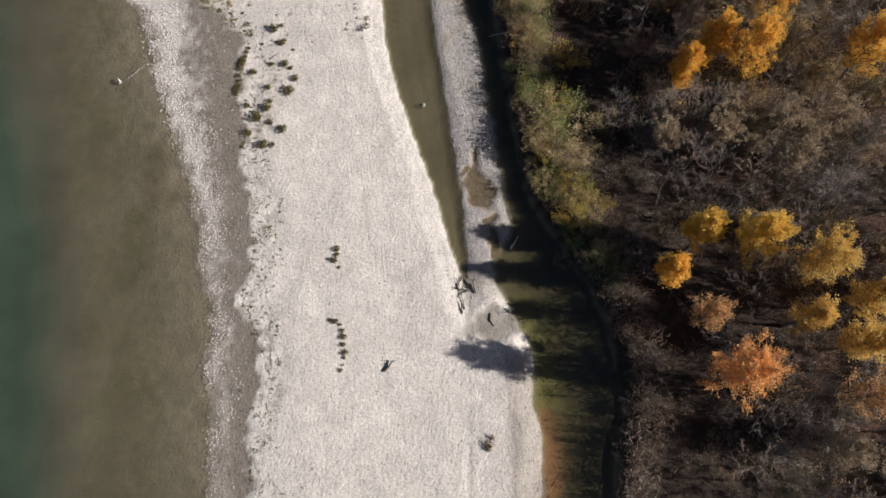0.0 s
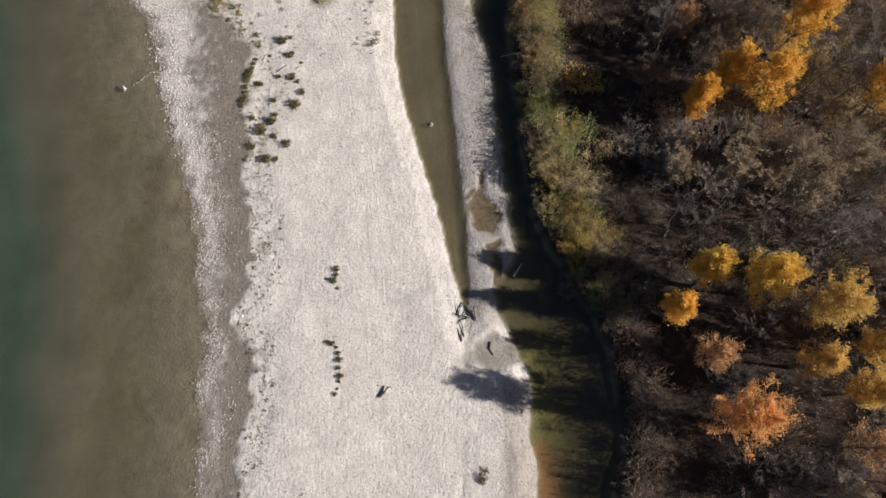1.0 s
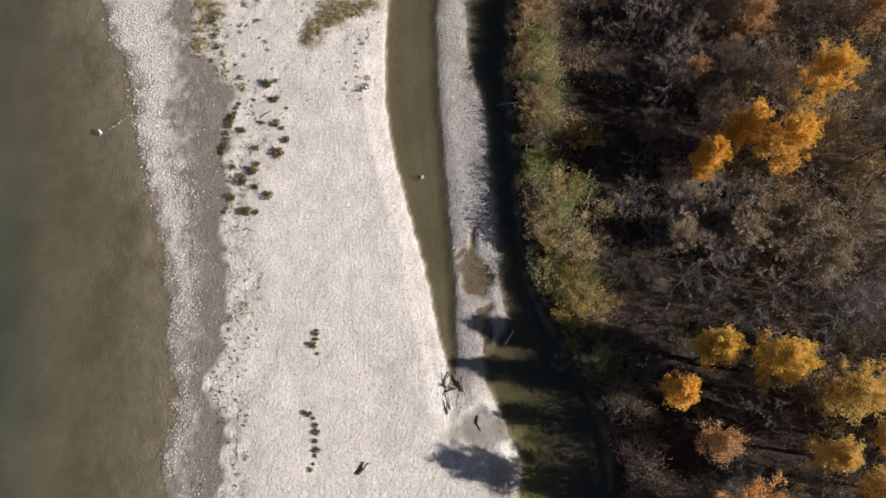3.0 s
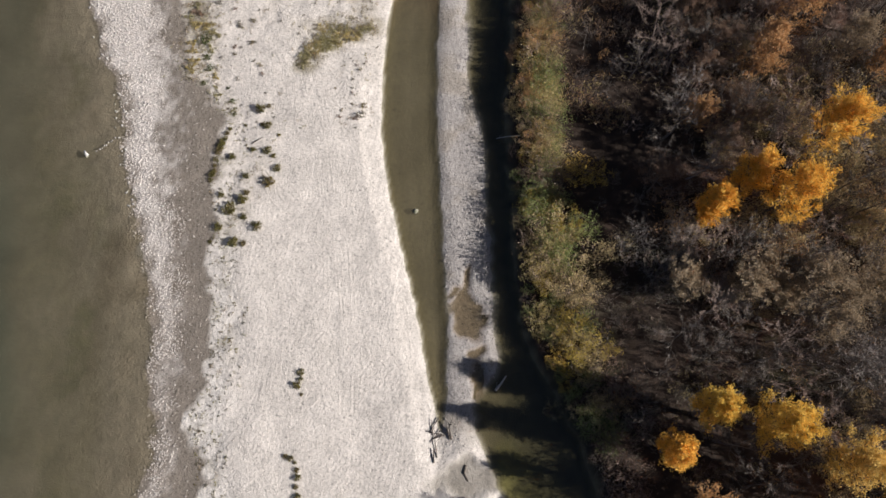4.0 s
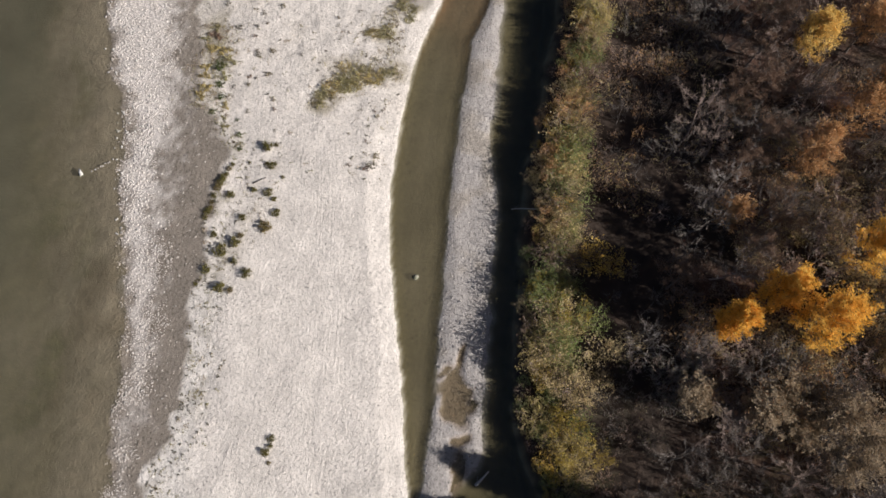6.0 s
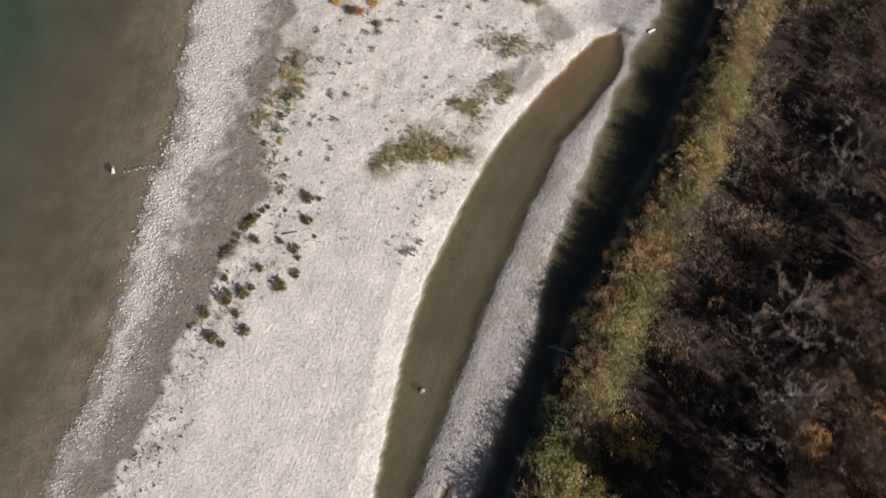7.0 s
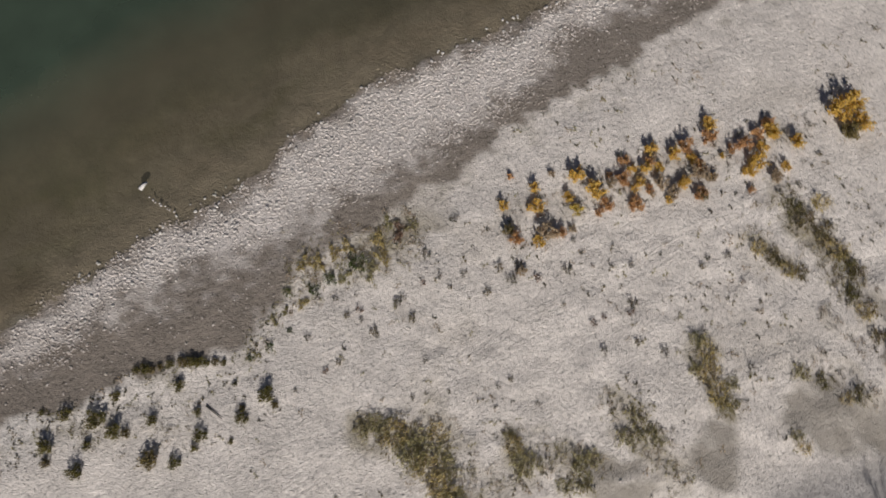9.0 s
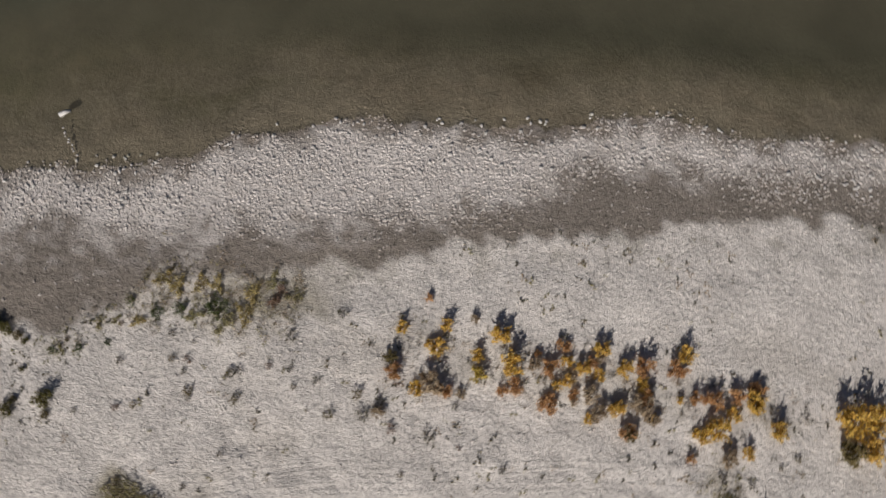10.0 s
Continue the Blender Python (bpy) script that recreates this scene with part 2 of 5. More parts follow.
# the dark backwater under the wood
pool_west = shore([(10.3, -6), (10.9, 2), (10.2, 6.8), (10.4, 9.3), (9.4, 13.2), (7.9, 16.1), (6.1, 19.6), (6.0, 23.2), (8.0, 26.8), (7.2, 32.6), (5.9, 38.7), (5.6, 45), (4.9, 51),
                   (3.9, 54), (2.2, 60), (1.4, 67), (0.8, 73.5), (-0.5, 80), (-0.8, 88.7), (-0.9, 92.8), (-1.7, 99), (-3.0, 101.5), (-6, 105), (-10, 125)])
bank = shore([(17.2, -6), (18.8, 0.8), (20.0, 5.5), (19.8, 10.4), (19.0, 14.2), (17.6, 18.8), (14.8, 22.1), (13.4, 25), (11.3, 28.6), (9.6, 33.4), (8.5, 40.5), (7.6, 49.3), (6.9, 55), (6.6, 62),
              (6.7, 68), (6.6, 75), (6.0, 80), (5.4, 87), (4.8, 95), (3.7, 106), (1, 125)])
# flat silt pans and a puddle: centre, half-widths
PANS = [(5.8, 14.9, 3.4, 2.0), (-9.9, 84.9, 2.2, 2.2), (-10.0, 78.1, 1.3, 2.3), (-10.3, 93.8, 2.6, 3.2), (-8.6, 97.6, 1.6, 2.6), (-7.2, 103.5, 1.3, 3.4), (-3.4, 88.6, 1.3, 1.1)]
# strips of scrub on the bar: two ends, half-width, how thick it grows, what grows there
SCRUB = [(-27.2, 97.0, -19.2, 99.4, 1.25, 1.0, "olive"), (-19.4, 99.6, -8.1, 102.7, 1.3, 0.7, "grey"), (-24.9, 93.0, -21.8, 95.4, 0.8, 0.9, "olive"), (-18.5, 86.3, -12.4, 86.8, 0.9, 0.9, "olive"),
         (-15.6, 78.9, -8.9, 81.8, 1.3, 0.7, "weed"), (-13.3, 72.9, -10.8, 76.1, 1.3, 0.8, "weed"), (-15.2, 71.2, -11.7, 70.6, 0.8, 0.9, "olive"), (-18.3, 60.4, -15.6, 64.0, 1.2, 1.0, "weed"),
         (-16.5, 63.4, -10.3, 66.6, 1.3, 1.0, "weed"), (-17.6, 65.4, -11.6, 69.0, 1.0, 0.5, "weed"), (-14.5, 94.8, -10.5, 97.6, 0.8, 0.6, "grey"), (-14.7, 109.5, -11.1, 111.6, 1.2, 0.7, "grey"),
         (-17.2, 96.7, -8.6, 102.5, 0.6, 0.5, "grey"), (-30.6, 57.8, -31.6, 67.5, 2.1, 0.9, "weed"), (-25.4, 53.0, -30.4, 58.6, 0.8, 0.5, "weed"), (-30.9, 76.0, -32.6, 100.0, 1.6, 0.3, "grey"), (-23.0, 38.5, -21.5, 47.5, 1.5, 0.22, "olive")]
PUDDLES = [(4.4, 31.6, 1.3, 2.4), (4.0, 35.2, 0.9, 1.6), (5.6, 27.8, 1.0, 1.5), (6.4, 24.6, 1.3, 1.5)]


def ramp(v, a, b):
    f = np.clip((v - a) / (b - a), 0, 1)
    return f * f * (3 - 2 * f)


def oval(x, y, pans):
    """1 inside the ovals, fading to 0 outside."""
    best = np.zeros_like(x)
    x, y = x + 1.2 * lattice(x, y, 1.7, 7) + 0.5 * lattice(x, y, 0.7, 8), y + 1.3 * lattice(x, y, 1.9, 9)
    for cx, cy, rx, ry in pans:
        best = np.maximum(best, 1 - ramp(np.hypot((x - cx) / rx, (y - cy) / ry), 0.7, 1.25))
    return best


def scrubby(x, y):
    """How thickly scrub covers the bar, from 0 to 1."""
    best = np.zeros_like(x)
    x, y = x + 0.7 * lattice(x, y, 1.7, 7) + 0.4 * lattice(x, y, 0.7, 8), y + 0.8 * lattice(x, y, 1.9, 9)
    for x0, y0, x1, y1, half, thick, kind in SCRUB:
        dx, dy = x1 - x0, y1 - y0
        f = np.clip(((x - x0) * dx + (y - y0) * dy) / (dx * dx + dy * dy), 0, 1)
        best = np.maximum(best, thick * (1 - ramp(np.hypot(x - x0 - f * dx, y - y0 - f * dy) / half, 0.5, 1.5)))
    return best


def plan(x, y):
    """Distances inland or inward from each shore, with wandering edges."""
    w = x + 0.45 * lattice(x, y, 3.1, 1) + 0.22 * lattice(x, y, 1.1, 2)
    wide = x + 0.6 * lattice(x, y, 5.2, 3) + 0.35 * lattice(x, y, 1.9, 4) + 0.2 * lattice(x, y, 0.8, 6)
    fine = x + 0.16 * lattice(x, y, 1.3, 5)
    return {"river": wide - river_edge(y), "foot": wide + 0.6 * lattice(x, y, 2.4, 61) + 0.65 * lattice(x, y, 1.0, 62) - bar_foot(y), "deep": wide - deep_edge(y),
            "stream": np.minimum(fine - stream_west(y), stream_east(y) - fine), "past_stream": fine - (stream_west(y) + stream_east(y)) / 2,
            "pool": w - pool_west(y), "bank": w - bank(y)}


def land(x, y, p=None):
    """Height of the ground."""
    p = p or plan(x, y)
    bumps = 0.04 * lattice(x, y, 2.3, 11) + 0.022 * lattice(x, y, 1.1, 18) + 0.09 * lattice(x, y, 7.0, 12)
    shelf = np.minimum(WATER + 0.02 + 0.035 * np.maximum(p["river"], 0), -0.15) + 0.35 * bumps
    bar = bumps - 0.2 * (1 - ramp(p["foot"], 0.0, 5.0)) - 0.07 * (1 - ramp(-p["stream"], 2.5, 13.0)) + (0.07 * lattice(x, y, 0.9, 13) + 0.04 * lattice(x, y, 2.1, 19)) * oval(x, y, [(-19, 82, 14, 26)])
    z = shelf + (np.maximum(bar, shelf) - shelf) * ramp(p["foot"], -0.7, 1.0)
    bed = WATER + np.interp(p["river"], [-400, -190, -170, -60, -25, -14, -6, -1.5, 0], [9, 4, -3, -4.5, -3.2, -1.5, -0.62, -0.12, 0.0])
    z = np.where(p["river"] < 0, bed + 0.10 * lattice(x, y, 5.0, 14) * ramp(-p["river"], 2, 9) + 0.03 * lattice(x, y, 1.2, 15), z)
    spit = WATER + 0.22 + 0.6 * bumps
    on_spit = ramp(p["past_stream"], -0.5, 0.5) * ramp(y, 17, 22) + ramp(y, 86, 90) * ramp(x, -11, -6)
    z = z + (np.minimum(z, spit) - z) * np.clip(on_spit, 0, 1)
    pans = oval(x, y, PANS)
    z = z - 0.06 * pans
    z = z + (WATER + 0.04 - z) * oval(x, y, PANS[:1]) * 0.9
    z = np.minimum(z, WATER + 0.32 * ramp(17.5 - y, 0, 5) + 0.2 * ramp(y, 88, 91) + np.interp(-p["stream"], [-3.5, -1.2, 0, 0.35, 2.0, 2.5, 3.2, 20.0], [-0.75, -0.5, 0, 0.10, 0.33, 0.45, 0.9, 9.0]))
    z = z + (np.minimum(z, WATER - 0.07) - z) * oval(x, y, PUDDLES)
    z = np.minimum(z, WATER - np.clip(0.22 * p["pool"], -5, 1.1))
    rise = WATER + np.minimum(1.0 * p["bank"], 1.25 + 0.35 * lattice(x, y, 6.0, 16)) + 0.12 * lattice(x, y, 1.6, 17)
    return np.where(p["bank"] > -1.5, np.maximum(z, rise), z)


def mixed(a, b, f):
    return a + (np.array(b) - a) * np.clip(f, 0, 1)[:, None]


def cover(x, y, p=None):
    """Base colour of what covers the ground, and how stony it is."""
    p = p or plan(x, y)
    n1, n2, n3 = lattice(x, y, 1.0, 21), lattice(x, y, 3.3, 22), lattice(x, y, 9.0, 23)
    c = np.tile(np.array([0.68, 0.635, 0.592]), (len(x), 1)) * (1 + 0.04 * n2)[:, None]
    streak = lattice(x * 3.0, y * 0.5, 2.2, 24) + 0.6 * lattice(x * 3.0, y * 0.5, 0.9, 25)
    c = c * (1 + 0.03 * streak)[:, None]
    c = mixed(c, (0.47, 0.43, 0.38), 0.38 * ramp(n2 + n3 + 0.4 * n1, 0.25, 1.2) * ramp(y, 45, 70))
    c = mixed(c, (0.73, 0.695, 0.655), 0.75 * (1 - ramp(p["foot"] + n2, 1.5, 4.0)) * (1 - ramp(y, 30, 50)))
    c = mixed(c, (0.40, 0.37, 0.32), 0.6 * ramp(lattice(x, y, 0.7, 29) + 0.6 * n2, 0.25, 0.9) * (1 - ramp(p["foot"], 1.0, 4.0)))
    c = mixed(c, (0.29, 0.255, 0.18), 0.72 * scrubby(x, y) * ramp(n1 + 0.7 * n2, -1.0, 0.6))
    shelf = 1 - ramp(p["foot"] + 0.5 * n1, -0.5, 0.35)
    c = mixed(c, (0.235, 0.205, 0.175), shelf)
    width = np.maximum(bar_foot(y) - river_edge(y), 3.0)
    share = p["river"] / width + 0.10 * n1 + 0.10 * n2 + 0.12 * lattice(x, y, 0.55, 30) + 0.06 * streak
    share = share - 0.3 * ramp(y, 50, 60) * (1 - ramp(y, 78, 88)) + 0.08
    c = mixed(c, (0.60, 0.56, 0.53), shelf * (0.45 + 0.55 * ramp(y, 18, 40)) * (1 - ramp(share, 0.28, 0.7)) * ramp(p["river"] + 0.9 * n1 + 0.5 * n2, 0.1, 2.0))
    bed = 1 - ramp(p["river"] + 0.8 * n1, -0.9, 0.5)
    c = mixed(c, (0.35, 0.30, 0.245), bed)
    c = mixed(c, (0.28, 0.24, 0.14), bed * ramp(-p["river"] + 3 * n3, 4, 11) * (0.65 + 0.5 * n2))
    c = mixed(c, (0.17, 0.132, 0.092), 0.55 * bed * ramp(lattice(x, y, 4.5, 26) + 0.5 * n2, 0.1, 0.9))
    c = mixed(c, (0.165, 0.16, 0.078), 0.75 * bed * ramp(lattice(x * 1.6, y * 0.7, 5.5, 27) + 0.5 * n1, -0.1, 0.8) * ramp(-p["river"], 2, 7))
    c = mixed(c, (0.36, 0.30, 0.24), 0.7 * bed * ramp(lattice(x * 1.4, y * 0.8, 3.7, 28) + 0.4 * n1, 0.15, 0.9))
    c = mixed(c, (0.06, 0.07, 0.045), bed * ramp(-p["deep"], -3, 3))
    east = ramp(p["past_stream"], -0.4, 0.4) * ramp(y, 17, 21) * ramp(104 - y, 0, 4)
    c = mixed(c, (0.40, 0.375, 0.36), east)
    c = mixed(c, (0.34, 0.30, 0.25), 0.6 * east * ramp(n2 + 0.5 * n1, 0.1, 0.8))
    c = mixed(c, (0.36, 0.345, 0.335), ramp(y, 85, 89) * ramp(x, -9, -5) * 0.9)
    c = mixed(c, (0.43, 0.39, 0.35), ramp(x, 6.5, 8) * (1 - ramp(y, 10, 13)))
    c = mixed(c, (0.30, 0.275, 0.24), oval(x, y, PANS) * (0.88 + 0.12 * n1))
    c = mixed(c, (0.15, 0.14, 0.135), 0.8 * oval(x, y, [(-3.5, 88.9, 1.5, 1.1)]))
    c = mixed(c, (0.195, 0.165, 0.098), ramp(p["stream"], -0.05, 0.35))
    c = mixed(c, (0.27, 0.155, 0.085), ramp(p["stream"], -0.05, 0.35) * ramp(y + 2 * n2, 66, 80))
    c = mixed(c, (0.235, 0.165, 0.105), oval(x, y, PUDDLES) * 0.8)
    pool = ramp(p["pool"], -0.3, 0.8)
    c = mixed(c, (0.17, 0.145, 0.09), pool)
    c = mixed(c, (0.235, 0.215, 0.085), pool * oval(x, y, [(11.0, 12.5, 4.0, 6.0), (11.6, 5.0, 3.0, 4.0)]))
    c = mixed(c, (0.32, 0.17, 0.085), pool * oval(x, y, [(11.8, 0.5, 2.6, 5.0)]))
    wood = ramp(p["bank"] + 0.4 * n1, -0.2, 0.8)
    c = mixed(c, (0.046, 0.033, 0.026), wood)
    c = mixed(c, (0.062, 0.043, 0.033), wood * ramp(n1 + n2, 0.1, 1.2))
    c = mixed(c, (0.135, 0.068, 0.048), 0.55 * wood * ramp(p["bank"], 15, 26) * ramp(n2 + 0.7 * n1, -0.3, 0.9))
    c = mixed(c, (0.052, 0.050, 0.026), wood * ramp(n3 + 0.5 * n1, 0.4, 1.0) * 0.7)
    stony = 1 - np.maximum.reduce([wood, 0.75 * oval(x, y, PANS), 0.97 * bed * ramp(-p["river"], 0.2, 2), 0.7 * pool])
    return np.column_stack([c, stony])


def axis(low, high, step, reach):
    """Even steps from low to high, then ever longer ones out to the horizon."""
    core = np.arange(low, high + step / 2, step)
    out = step * np.cumsum(1.28 ** np.arange(1, 60))
    out = out[out < reach]
    return np.concatenate([low - out[::-1], core, high + out])


def sheet(xs, ys, z, keep=None):
    """A mesh over the plan from grid lines and heights."""
    nx, ny = len(xs), len(ys)
    gx, gy = np.meshgrid(xs, ys)
    verts = np.column_stack([gx.ravel(), gy.ravel(), z.ravel()])
    idx = np.arange(nx * ny).reshape(ny, nx)
    quads = np.stack([idx[:-1, :-1], idx[:-1, 1:], idx[1:, 1:], idx[1:, :-1]], axis=-1).reshape(-1, 4)
    if keep is not None:
        quads = quads[keep.ravel()[quads].any(axis=1)]
        used, inverse = np.unique(quads, return_inverse=True)
        verts, quads = verts[used], inverse.reshape(-1, 4)
    return verts, quads


def to_mesh(name, verts, faces, mat, smooth=False):
    """A mesh from arrays; all faces have the same number of corners."""
    me = bpy.data.meshes.new(name)
    k = faces.shape[1]
    me.vertices.add(len(verts))
    me.vertices.foreach_set("co", np.asarray(verts, dtype=np.float32).ravel())
    me.loops.add(faces.size)
    me.loops.foreach_set("vertex_index", faces.astype(np.int32).ravel())
    me.polygons.add(len(faces))
    me.polygons.foreach_set("loop_start", np.arange(0, faces.size, k, dtype=np.int32))
    me.polygons.foreach_set("use_smooth", np.full(len(faces), smooth))
    me.materials.append(mat)
    me.update(calc_edges=True)
    return me


def paint(me, rgba):
    me.attributes.new("tint", 'FLOAT_COLOR', 'POINT').data.foreach_set("color", np.asarray(rgba, dtype=np.float32).ravel())


gx, gy = axis(-70, 64, 0.34, 2600), axis(-12, 120, 0.34, 2600)
X, Y = np.meshgrid(gx, gy)
near = np.clip(Y, -60, 180)
Z = land(X.ravel(), near.ravel()).reshape(X.shape)
verts, quads = sheet(gx, gy, Z)
me = to_mesh("ground", verts, quads, GROUND, smooth=True)
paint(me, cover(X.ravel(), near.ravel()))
ground = tagged(new("ground", me), "gravel bar, silty river bed and leaf-littered wood floor", "ground", kind="structure")


def water_sheet(name, xs, ys, mat, side, label, lower=0.0):
    wx, wy = np.meshgrid(xs, ys)
    flat = np.clip(wy, -60, 180).ravel()
    z = land(wx.ravel(), flat)
    p = plan(wx.ravel(), flat)
    keep = ((z < WATER + 0.03) & side(p, wx.ravel())).reshape(wx.shape)
    verts, quads = sheet(xs, ys, np.full(wx.shape, WATER - lower), keep)
    me = to_mesh(name, verts, quads, mat, smooth=True)
    deep = np.maximum(WATER - land(verts[:, 0], np.clip(verts[:, 1], -60, 180)), 0)
    me.attributes.new("deep", 'FLOAT', 'POINT').data.foreach_set("value", deep.astype(np.float32))
    return tagged(new(name, me), label, "water", kind="structure")


water_sheet("water_river", axis(-72, -18, 0.5, 2600), axis(-14, 122, 0.5, 2600), RIVER, lambda p, x: (p["foot"] < 0), "calm green river water, brown over its shallows")
water_sheet("water_stream", np.arange(-12, 24, 0.3), np.arange(-60, 150, 0.3), STREAM, lambda p, x: (p["foot"] > 4) & (p["pool"] < -0.5), "still brown side channel beside the gravel bar")
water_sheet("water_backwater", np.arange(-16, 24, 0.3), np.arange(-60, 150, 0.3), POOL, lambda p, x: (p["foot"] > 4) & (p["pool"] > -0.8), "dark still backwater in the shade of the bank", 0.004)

# ---- builders of plants, stones and wood ----


class Soup:
    """Triangles gathered into one mesh."""

    def __init__(self):
        self.verts, self.faces, self.count = [], [], 0

    def add(self, verts, faces):
        self.verts.append(np.asarray(verts, dtype=float))
        self.faces.append(np.asarray(faces, dtype=int) + self.count)
        self.count += len(verts)

    def tube(self, points, radii, sides):
        """A tapered, closed-tipped branch along points."""
        points = np.asarray(points, dtype=float)
        rings = []
        for i, q in enumerate(points):
            way = points[min(i + 1, len(points) - 1)] - points[max(i - 1, 0)]
            way = way / (np.linalg.norm(way) + 1e-9)
            side = np.cross(way, (0.31, 0.83, 0.46))
            side /= np.linalg.norm(side) + 1e-9
            other = np.cross(way, side)
            turn = np.arange(sides) * 2 * math.pi / sides
            rings.append(q + radii[i] * (np.cos(turn)[:, None] * side + np.sin(turn)[:, None] * other))
        verts = np.vstack(rings + [points[-1:]])
        faces = []
        for i in range(len(points) - 1):
            for k in range(sides):
                a, b = i * sides + k, i * sides + (k + 1) % sides
                faces += [(a, b, b + sides), (a, b + sides, a + sides)]
        last = (len(points) - 1) * sides
        faces += [(last + k, last + (k + 1) % sides, len(verts) - 1) for k in range(sides)]
        self.add(verts, faces)

    def spikes(self, starts, ends, radius):
        """Many three-sided twigs that run to a point."""
        starts, ends = np.asarray(starts), np.asarray(ends)
        way = ends - starts
        way = way / (np.linalg.norm(way, axis=1, keepdims=True) + 1e-9)
        side = np.cross(way, (0.31, 0.83, 0.46))
        side /= np.linalg.norm(side, axis=1, keepdims=True) + 1e-9
        other = np.cross(way, side)
        r = np.broadcast_to(np.asarray(radius, dtype=float), (len(starts),))[:, None]
        corner = [starts + r * (math.cos(a) * side + math.sin(a) * other) for a in (0, 2.094, 4.189)]
        verts = np.stack(corner + [ends], axis=1).reshape(-1, 3)
        base = np.arange(len(starts))[:, None, None] * 4
        faces = (base + np.array([(0, 1, 3), (1, 2, 3), (2, 0, 3)])).reshape(-1, 3)
        self.add(verts, faces)

    def leaves(self, centres, size, rng, up=0.5, along=None, slim=0.55, sunward=0.9):
        """Folded leaf sprays, one at each centre, pointing along their twigs if these are given."""
        n = len(centres)
        a = rng.normal(size=(n, 3))
        a[:, 2] *= 0.7
        if along is not None:
            a = along / (np.linalg.norm(along, axis=1, keepdims=True) + 1e-9) + 0.35 * a
        a /= np.linalg.norm(a, axis=1, keepdims=True)
        normal = rng.normal(size=(n, 3)) * 0.8 + np.array([sunward, -0.1, 0.3 + up])
        b = np.cross(normal, a)
        b /= np.linalg.norm(b, axis=1, keepdims=True) + 1e-9
        c = np.cross(a, b)
        s = (size * rng.uniform(0.6, 1.35, n))[:, None]
        verts = np.stack([centres - a * s, centres + b * s * slim + c * s * 0.2, centres + a * s, centres - b * s * slim + c * s * 0.2], axis=1).reshape(-1, 3)
        base = np.arange(n)[:, None, None] * 4
        self.add(verts, (base + np.array([(0, 1, 2), (0, 2, 3)])).reshape(-1, 3))

    def mesh(self, name, mat, smooth=False):
        return to_mesh(name, np.vstack(self.verts), np.vstack(self.faces), mat, smooth)


def part(name, data, parent, label=""):
    ob = new(name, data)
    ob.parent = parent
    return tagged(ob, label)


def unit(v):
    return v / (np.linalg.norm(v) + 1e-9)


def skeleton_of_tree(rng, tall, spread, limbs, lean, forks, sprays, steep):
    """Trunk, each limb with its twigs, and the twigs' ends of one tree."""
    trunk, wood = Soup(), []
    top = np.array([lean[0], lean[1], tall])
    steps = np.linspace(0, 1, 6)
    line = [top * f + np.array([rng.normal() * 0.12, rng.normal() * 0.12, 0]) * (f > 0) * tall / 10 for f in steps]
    bulk = 1.0 if limbs > 12 else 0.62
    girth = (0.016 if limbs > 12 else 0.011) * tall
    trunk.tube(line, [girth * (1.35 if f == 0 else 1.05 - 0.95 * f) for f in steps], 7)
    all_starts, all_tips = [], []
    for i in range(limbs):
        limb, starts, ends = Soup(), [], []
        f = 0.25 + 0.72 * (i + rng.uniform(0, 0.8)) / limbs
        root = np.array([np.interp(f, steps, [q[k] for q in line]) for k in range(3)])
        turn = i * 2.4 + rng.uniform(-0.4, 0.4)
        reach = spread * math.sin(math.pi * min(1.0, 0.32 + 0.62 * f)) * rng.uniform(0.7, 1.1)
        rise = reach * steep * rng.uniform(0.65, 1.35)
        end = root + np.array([math.cos(turn) * reach, math.sin(turn) * reach, rise])
        mid = (root + end) / 2 + np.array([0, 0, -0.12 * reach]) + rng.normal(size=3) * 0.08 * reach
        r = girth * (0.55 - 0.4 * f)
        limb.tube([root, mid, end], [r * bulk, r * 0.6 * bulk, r * 0.2 * bulk], 4)
        forked = []
        for k in range(forks):
            g = 0.2 + 0.8 * (k + rng.uniform(0, 1)) / forks
            q = root + (mid - root) * min(1, 2 * g) + (end - mid) * max(0, 2 * g - 1)
            way = unit(unit(end - root) + rng.normal(size=3) * 0.5 + np.array([0, 0, 0.35]))
            size = (0.35 * reach + 0.1 * spread) * rng.uniform(0.7, 1.2)
            tip = q + way * size
            bend = q + way * size * 0.55 + rng.normal(size=3) * 0.06 * size
            forked += [(q, bend + (tip - bend) * 0.2, r * 0.38), (bend, tip, r * 0.26)]
            for m in range(sprays):
                h = q + (tip - q) * rng.uniform(0.2, 1.0)
                e = h + unit(way + rng.normal(size=3) * 0.8 + np.array([0, 0, 0.25])) * size * rng.uniform(0.3, 0.75)
                starts.append(h), ends.append(e)
        limb.spikes(starts + [a for a, b, c in forked], ends + [b for a, b, c in forked], np.array([0.0016 * tall + 0.003] * len(starts) + [c for a, b, c in forked]))
        wood.append(limb)
        all_starts += starts
        all_tips += ends
    return trunk, wood, np.array(all_starts), np.array(all_tips)


